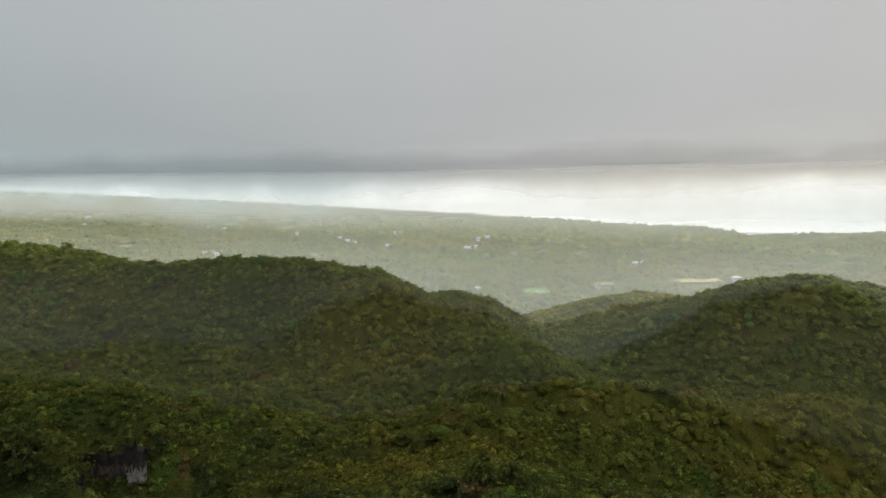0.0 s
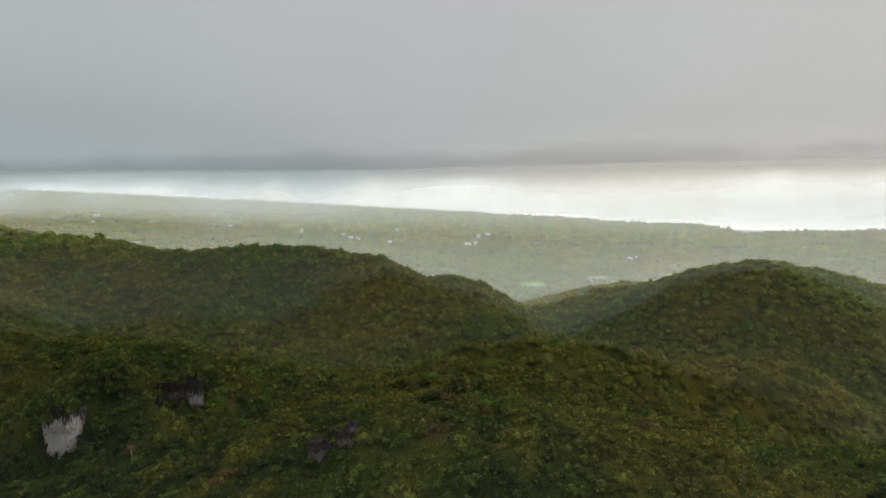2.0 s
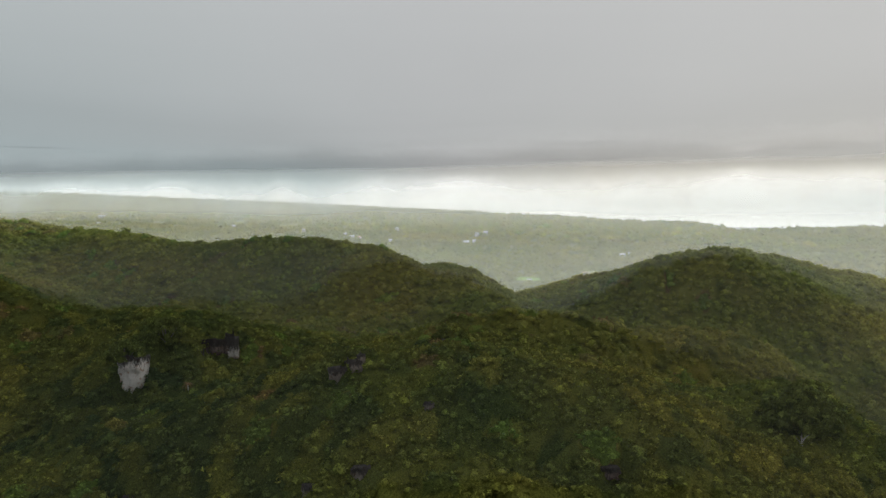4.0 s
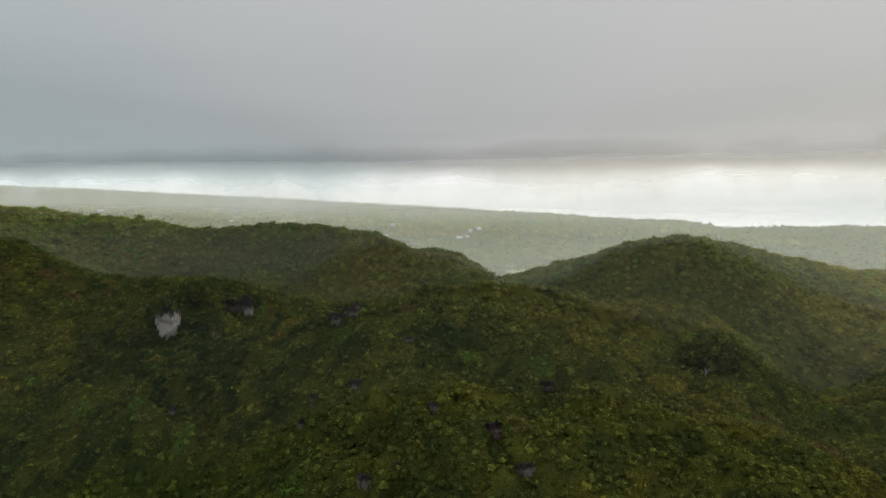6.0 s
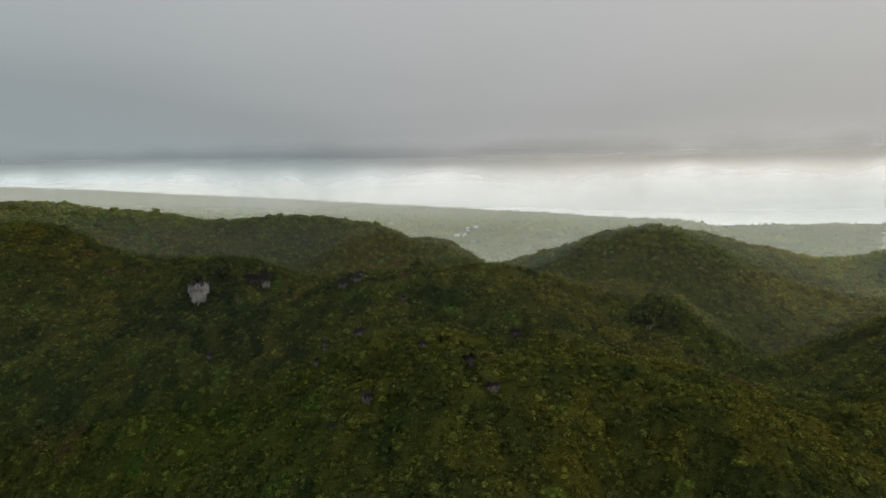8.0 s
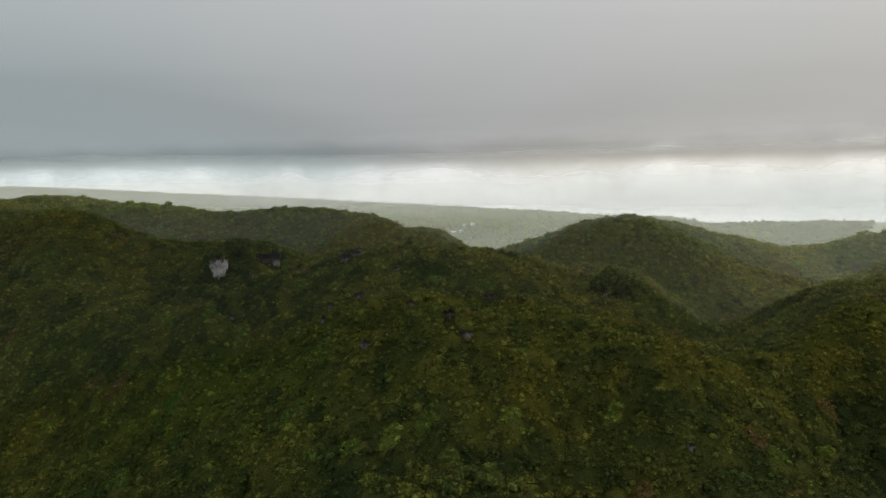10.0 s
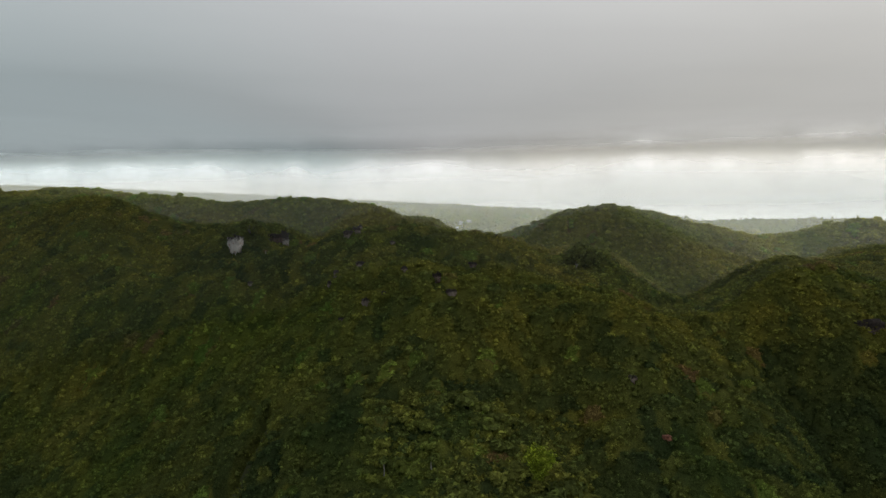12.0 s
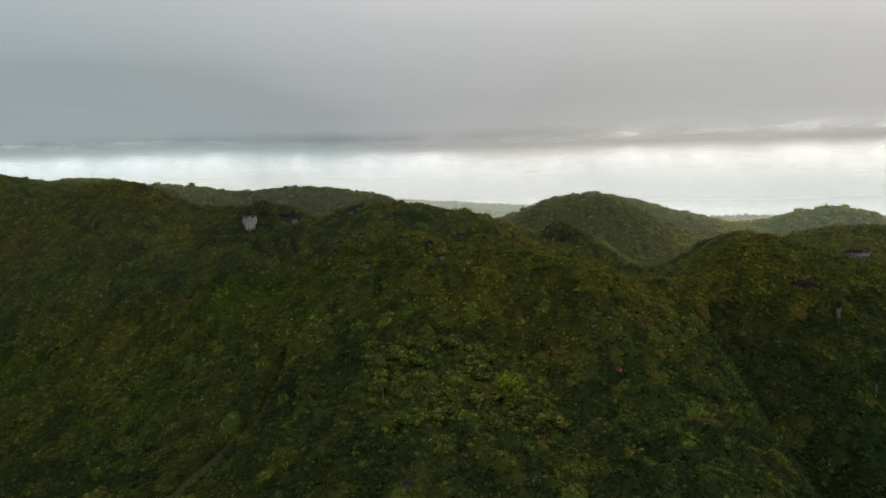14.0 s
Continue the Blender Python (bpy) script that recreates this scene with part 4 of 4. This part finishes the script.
def bamboo(x, y, foot, height, spread_out, label):
    """A plume of arching culms with leafy tips."""
    r = random.Random(12)
    root = new("bamboo_clump")
    for n in range(34):
        a, out = math.tau * n / 34 + r.uniform(-0.1, 0.1), spread_out * r.uniform(0.3, 1.0)
        high = height * r.uniform(0.75, 1.05)
        pts = [(out * s ** 2 * math.cos(a), out * s ** 2 * math.sin(a), high * (s - 0.22 * s ** 3)) for s in (0, 0.35, 0.7, 1.0)]
        culm = part("culm", stem(pts, [0.06, 0.05, 0.04, 0.015], 4), LIME_LEAVES, root)
        bm = bmesh.new()
        for _ in range(110):
            s = r.uniform(0.15, 1.0)
            mid = Vector((out * s ** 2 * math.cos(a), out * s ** 2 * math.sin(a), high * (s - 0.22 * s ** 3))) + Vector([r.gauss(0, 0.5) for _ in range(3)])
            u = Vector((r.gauss(0, 1), r.gauss(0, 1), r.gauss(-0.3, 0.6))).normalized() * r.uniform(0.3, 0.6)
            w = u.cross(Vector((r.gauss(0, 1), r.gauss(0, 1), r.gauss(0, 1)))).normalized() * 0.2
            bm.faces.new([bm.verts.new(p) for p in (mid - u, mid + w, mid + u, mid - w)])
        part("foliage", bm, LIME_LEAVES, culm)
    root.matrix_basis = pose(x, y, foot)
    return tagged(root, label, "bamboo")


bamboo(43.2, -49.6, 141.6, 12.0, 4.4, "bright yellow-green bamboo clump with arching plumes")


def slim_tree(x, y, foot, height, across, mat, label, seed):
    """A bare pale stem with a small crown."""
    root = new("tree")
    part("trunk", stem([(0, 0, 0), (0.12, 0, height * 0.5), (0.05, 0.1, height)], [0.17, 0.13, 0.07], 6), GREY_BARK, root, "pale bare trunk")
    v, f = boughs(7, across * 0.36, across * 0.45, 20, seed)
    part("crown", loaded(v + (0.05, 0.1, height), f), mat, root)
    root.matrix_basis = pose(x, y, foot)
    return tagged(root, label, "tree")


slim_tree(6.2, -46.0, 142.4, 5.0, 2.6, TREE_LEAVES, "slim tree with a bare pale trunk", 311)
slim_tree(17.6, -48.6, 143.6, 4.8, 2.4, TREE_LEAVES, "slender tree with a bare pale trunk in scrub", 312)


def palm(x, y, foot, height, mat, label):
    root = new("palm_tree")
    part("trunk", stem([(0, 0, 0), (0.2, 0.1, height * 0.5), (0.1, 0.2, height)], [0.2, 0.15, 0.12], 6), PALE_BARK, root, "pale slender trunk")
    for n in range(11):
        a = math.tau * n / 11
        bm = bmesh.new()
        last = None
        for s in range(6):
            q = s / 5
            mid = Vector((0.1 + 1.25 * q * math.cos(a), 0.2 + 1.25 * q * math.sin(a), height + (0.9 + 0.5 * math.sin(5 * a)) * q - (1.7 + 0.6 * math.cos(3 * a)) * q * q))
            side = Vector((-math.sin(a), math.cos(a), 0)) * 0.2 * (1 - q * 0.9)
            row = [bm.verts.new(mid - side - Vector((0, 0, 0.15))), bm.verts.new(mid), bm.verts.new(mid + side - Vector((0, 0, 0.15)))]
            if last:
                bm.faces.new((last[0], last[1], row[1], row[0]))
                bm.faces.new((last[1], last[2], row[2], row[1]))
            last = row
        part("frond", bm, mat, root)
    root.matrix_basis = pose(x, y, foot)
    return tagged(root, label, "palm")


palm(-55.6, 73.6, 180.8, 5.4, RUST_LEAVES, "palm with withered orange fronds and a pale trunk")


def snag(x, y, foot, height, label, seed):
    """A dead, bleached tree with forked branches."""
    r = random.Random(seed)
    root = new("dead_tree")
    part("trunk", stem([(0, 0, 0), (0.15, 0, height * 0.4), (-0.1, 0.1, height * 0.75)], [0.14, 0.1, 0.06], 6), PALE_BARK, root)
    for n in range(5):
        a, z = r.uniform(0, math.tau), height * r.uniform(0.35, 0.75)
        out = height * r.uniform(0.15, 0.3)
        part("branch", stem([(0, 0, z), (out * 0.5 * math.cos(a), out * 0.5 * math.sin(a), z + 0.18 * height), (out * math.cos(a), out * math.sin(a), z + height * 0.3)], [0.06, 0.045, 0.02], 5), PALE_BARK, root)
    root.matrix_basis = pose(x, y, foot)
    return tagged(root, label, "dead tree")


snag(74.6, 50.0, 178.0, 4.6, "bleached dead tree beside the broad dark evergreen", 5)
snag(162.8, -30.5, 135.6, 6.5, "bleached dead tree in the dark gully", 6)


# ---- the plain: fields, houses, palms ----
def floor_at(x, y):
    return float(floor_height(np.array([float(x)]), np.array([float(y)]))[0])


FIELD_MATS = [earthy("green_field", (0.10, 0.19, 0.035), (0.16, 0.26, 0.05), 0.06), earthy("dry_field", (0.22, 0.20, 0.07), (0.34, 0.29, 0.10), 0.05), earthy("stubble_field", (0.16, 0.17, 0.06), (0.24, 0.22, 0.09), 0.06)]
for (fx, fy, hx, hy), mat, label in zip(FIELDS, FIELD_MATS, ("bright green grass field on the plain", "dry yellow field on the plain", "pale stubble field on the plain")):
    fld = sheet("field", np.linspace(fx - hx, fx + hx, 9), np.linspace(fy - hy, fy + hy, 9), lambda x, y: floor_height(x, y) + 2.5, mat)
    tagged(fld, label, "field", kind="structure")

WALL = earthy("white_plaster", (0.34, 0.33, 0.31), (0.50, 0.49, 0.46), 0.6)
TIN = earthy("tin_roof", (0.22, 0.23, 0.24), (0.42, 0.43, 0.44), 0.5, 0.6)
TILE = earthy("rusty_roof", (0.26, 0.13, 0.09), (0.40, 0.22, 0.15), 0.5, 0.8)
DARK = earthy("dark_opening", (0.02, 0.02, 0.02), (0.05, 0.05, 0.05), 0.8)


def slab(x0, x1, y0, y1, z0, z1):
    bm = bmesh.new()
    bmesh.ops.create_cube(bm, size=1)
    for v in bm.verts:
        v.co = ((x0 + x1) / 2 + v.co.x * (x1 - x0), (y0 + y1) / 2 + v.co.y * (y1 - y0), (z0 + z1) / 2 + v.co.z * (z1 - z0))
    return bm


def house(x, y, long, deep, high, turn, roof_mat, label, lift=0.0):
    """A plain house with a gable roof, windows and a door."""
    root = new("house")
    part("wall", slab(-long / 2, long / 2, -deep / 2, deep / 2, -4, high), WALL, root)
    bm = bmesh.new()
    e, ridge = 0.7, high + deep * 0.28
    pts = [(-long / 2 - e, -deep / 2 - e, high - 0.2), (long / 2 + e, -deep / 2 - e, high - 0.2), (long / 2 + e, 0, ridge), (-long / 2 - e, 0, ridge), (-long / 2 - e, deep / 2 + e, high - 0.2), (long / 2 + e, deep / 2 + e, high - 0.2)]
    up = [bm.verts.new(p) for p in pts]
    low = [bm.verts.new((p[0], p[1], p[2] - 0.25)) for p in pts]
    for q in ((0, 1, 2, 3), (3, 2, 5, 4)):
        bm.faces.new([up[k] for k in q])
        bm.faces.new([low[k] for k in q[::-1]])
    for a, c in ((0, 1), (1, 2), (2, 5), (5, 4), (4, 3), (3, 0)):
        bm.faces.new((up[c], up[a], low[a], low[c]))
    part("roof", bm, roof_mat, root)
    n = max(2, int(long // 4))
    for k in range(n):
        wx = -long / 2 + (k + 0.5) * long / n
        part("door" if k == n // 2 else "window", slab(wx - 0.6, wx + 0.6, -deep / 2 - 0.06, -deep / 2 + 0.05, 0.1 if k == n // 2 else 1.0, 2.2), DARK, root)
    root.matrix_basis = pose(x, y, floor_at(x, y) + 3.3 + lift, 0, 0, turn)
    return tagged(root, label, "house", "houses on the plain")


HOUSES = [(-1105, 1830, 30, 12, 6, 5, 0), (-1010, 1650, 14, 9, 4, -10, 0), (-560, 1500, 14, 9, 4, 20, 0), (-205, 1245, 16, 9, 4, 0, 0), (-228, 1290, 11, 8, 4, 30, 0), (-185, 1225, 10, 8, 4, -20, 1),
          (-110, 1150, 12, 8, 4, 10, 0), (44, 1085, 18, 9, 4, 5, 0), (60, 1100, 10, 8, 4, -10, 0), (92, 1230, 16, 9, 5, 0, 0), (72, 1215, 12, 8, 4, 15, 0), (-430, 1050, 14, 9, 4, 10, 1),
          (-400, 1030, 11, 8, 4, -15, 0), (40, 690, 9, 7, 3, 10, 0), (108, 662, 8, 6, 3, -10, 0), (188, 712, 10, 7, 3, 0, 1), (372, 742, 16, 9, 4, 5, 0), (285, 870, 12, 8, 4, 20, 0), (300, 880, 9, 7, 3, -10, 0), (-350, 1400, 12, 8, 4, 0, 0), (-112, 1340, 12, 8, 4, 8, 0)]
for hx, hy, long, deep, high, turn, kind in HOUSES:
    house(hx, hy, long * 0.6, deep * 0.65, high * 0.75, turn, (TIN, TILE)[kind], ("small white house with a pale tin roof among trees", "small white house with a rusty red roof among trees")[kind], 0.8)


def palm_grove(x, y, label):
    """Coconut palms of the plain, joined: thin trunks with drooping fronds."""
    r = np.random.default_rng(31)
    v, f = [], []
    for px, py, pz in zip(x, y, floor_height(x, y)):
        h = r.uniform(9, 13)
        k = len(v)
        v += [(px - 0.2, py, pz), (px + 0.2, py, pz), (px + 0.1, py + 0.2, pz + h)]
        f.append((k, k + 1, k + 2))
        for n in range(8):
            a, q = math.tau * n / 8 + r.uniform(-0.2, 0.2), r.uniform(2.2, 3.2)
            c, s = math.cos(a), math.sin(a)
            k = len(v)
            v += [(px, py, pz + h), (px + 0.55 * q * c - 0.4 * s, py + 0.55 * q * s + 0.4 * c, pz + h + 0.5), (px + 0.55 * q * c + 0.4 * s, py + 0.55 * q * s - 0.4 * c, pz + h + 0.5), (px + q * c, py + q * s, pz + h - 1.0)]
            f += [(k, k + 1, k + 2), (k + 1, k + 3, k + 2)]
    me = make_mesh("palm_grove", np.array(v), np.array(f), LEAVES, False)
    me.attributes.new("tint", "FLOAT", "POINT").data.foreach_set("value", np.full(len(v), 0.7, np.float32))
    me.attributes.new("lie", "FLOAT_VECTOR", "POINT").data.foreach_set("vector", np.tile((0.0, -0.3, 0.95), len(v)).astype(np.float32))
    return tagged(new("palm_grove", me), label, "palms", kind="stuff")


x, y = lattice(20, 260, 600, 860, 11)
palm_grove(x, y, "coconut palms standing on the coastal plain")
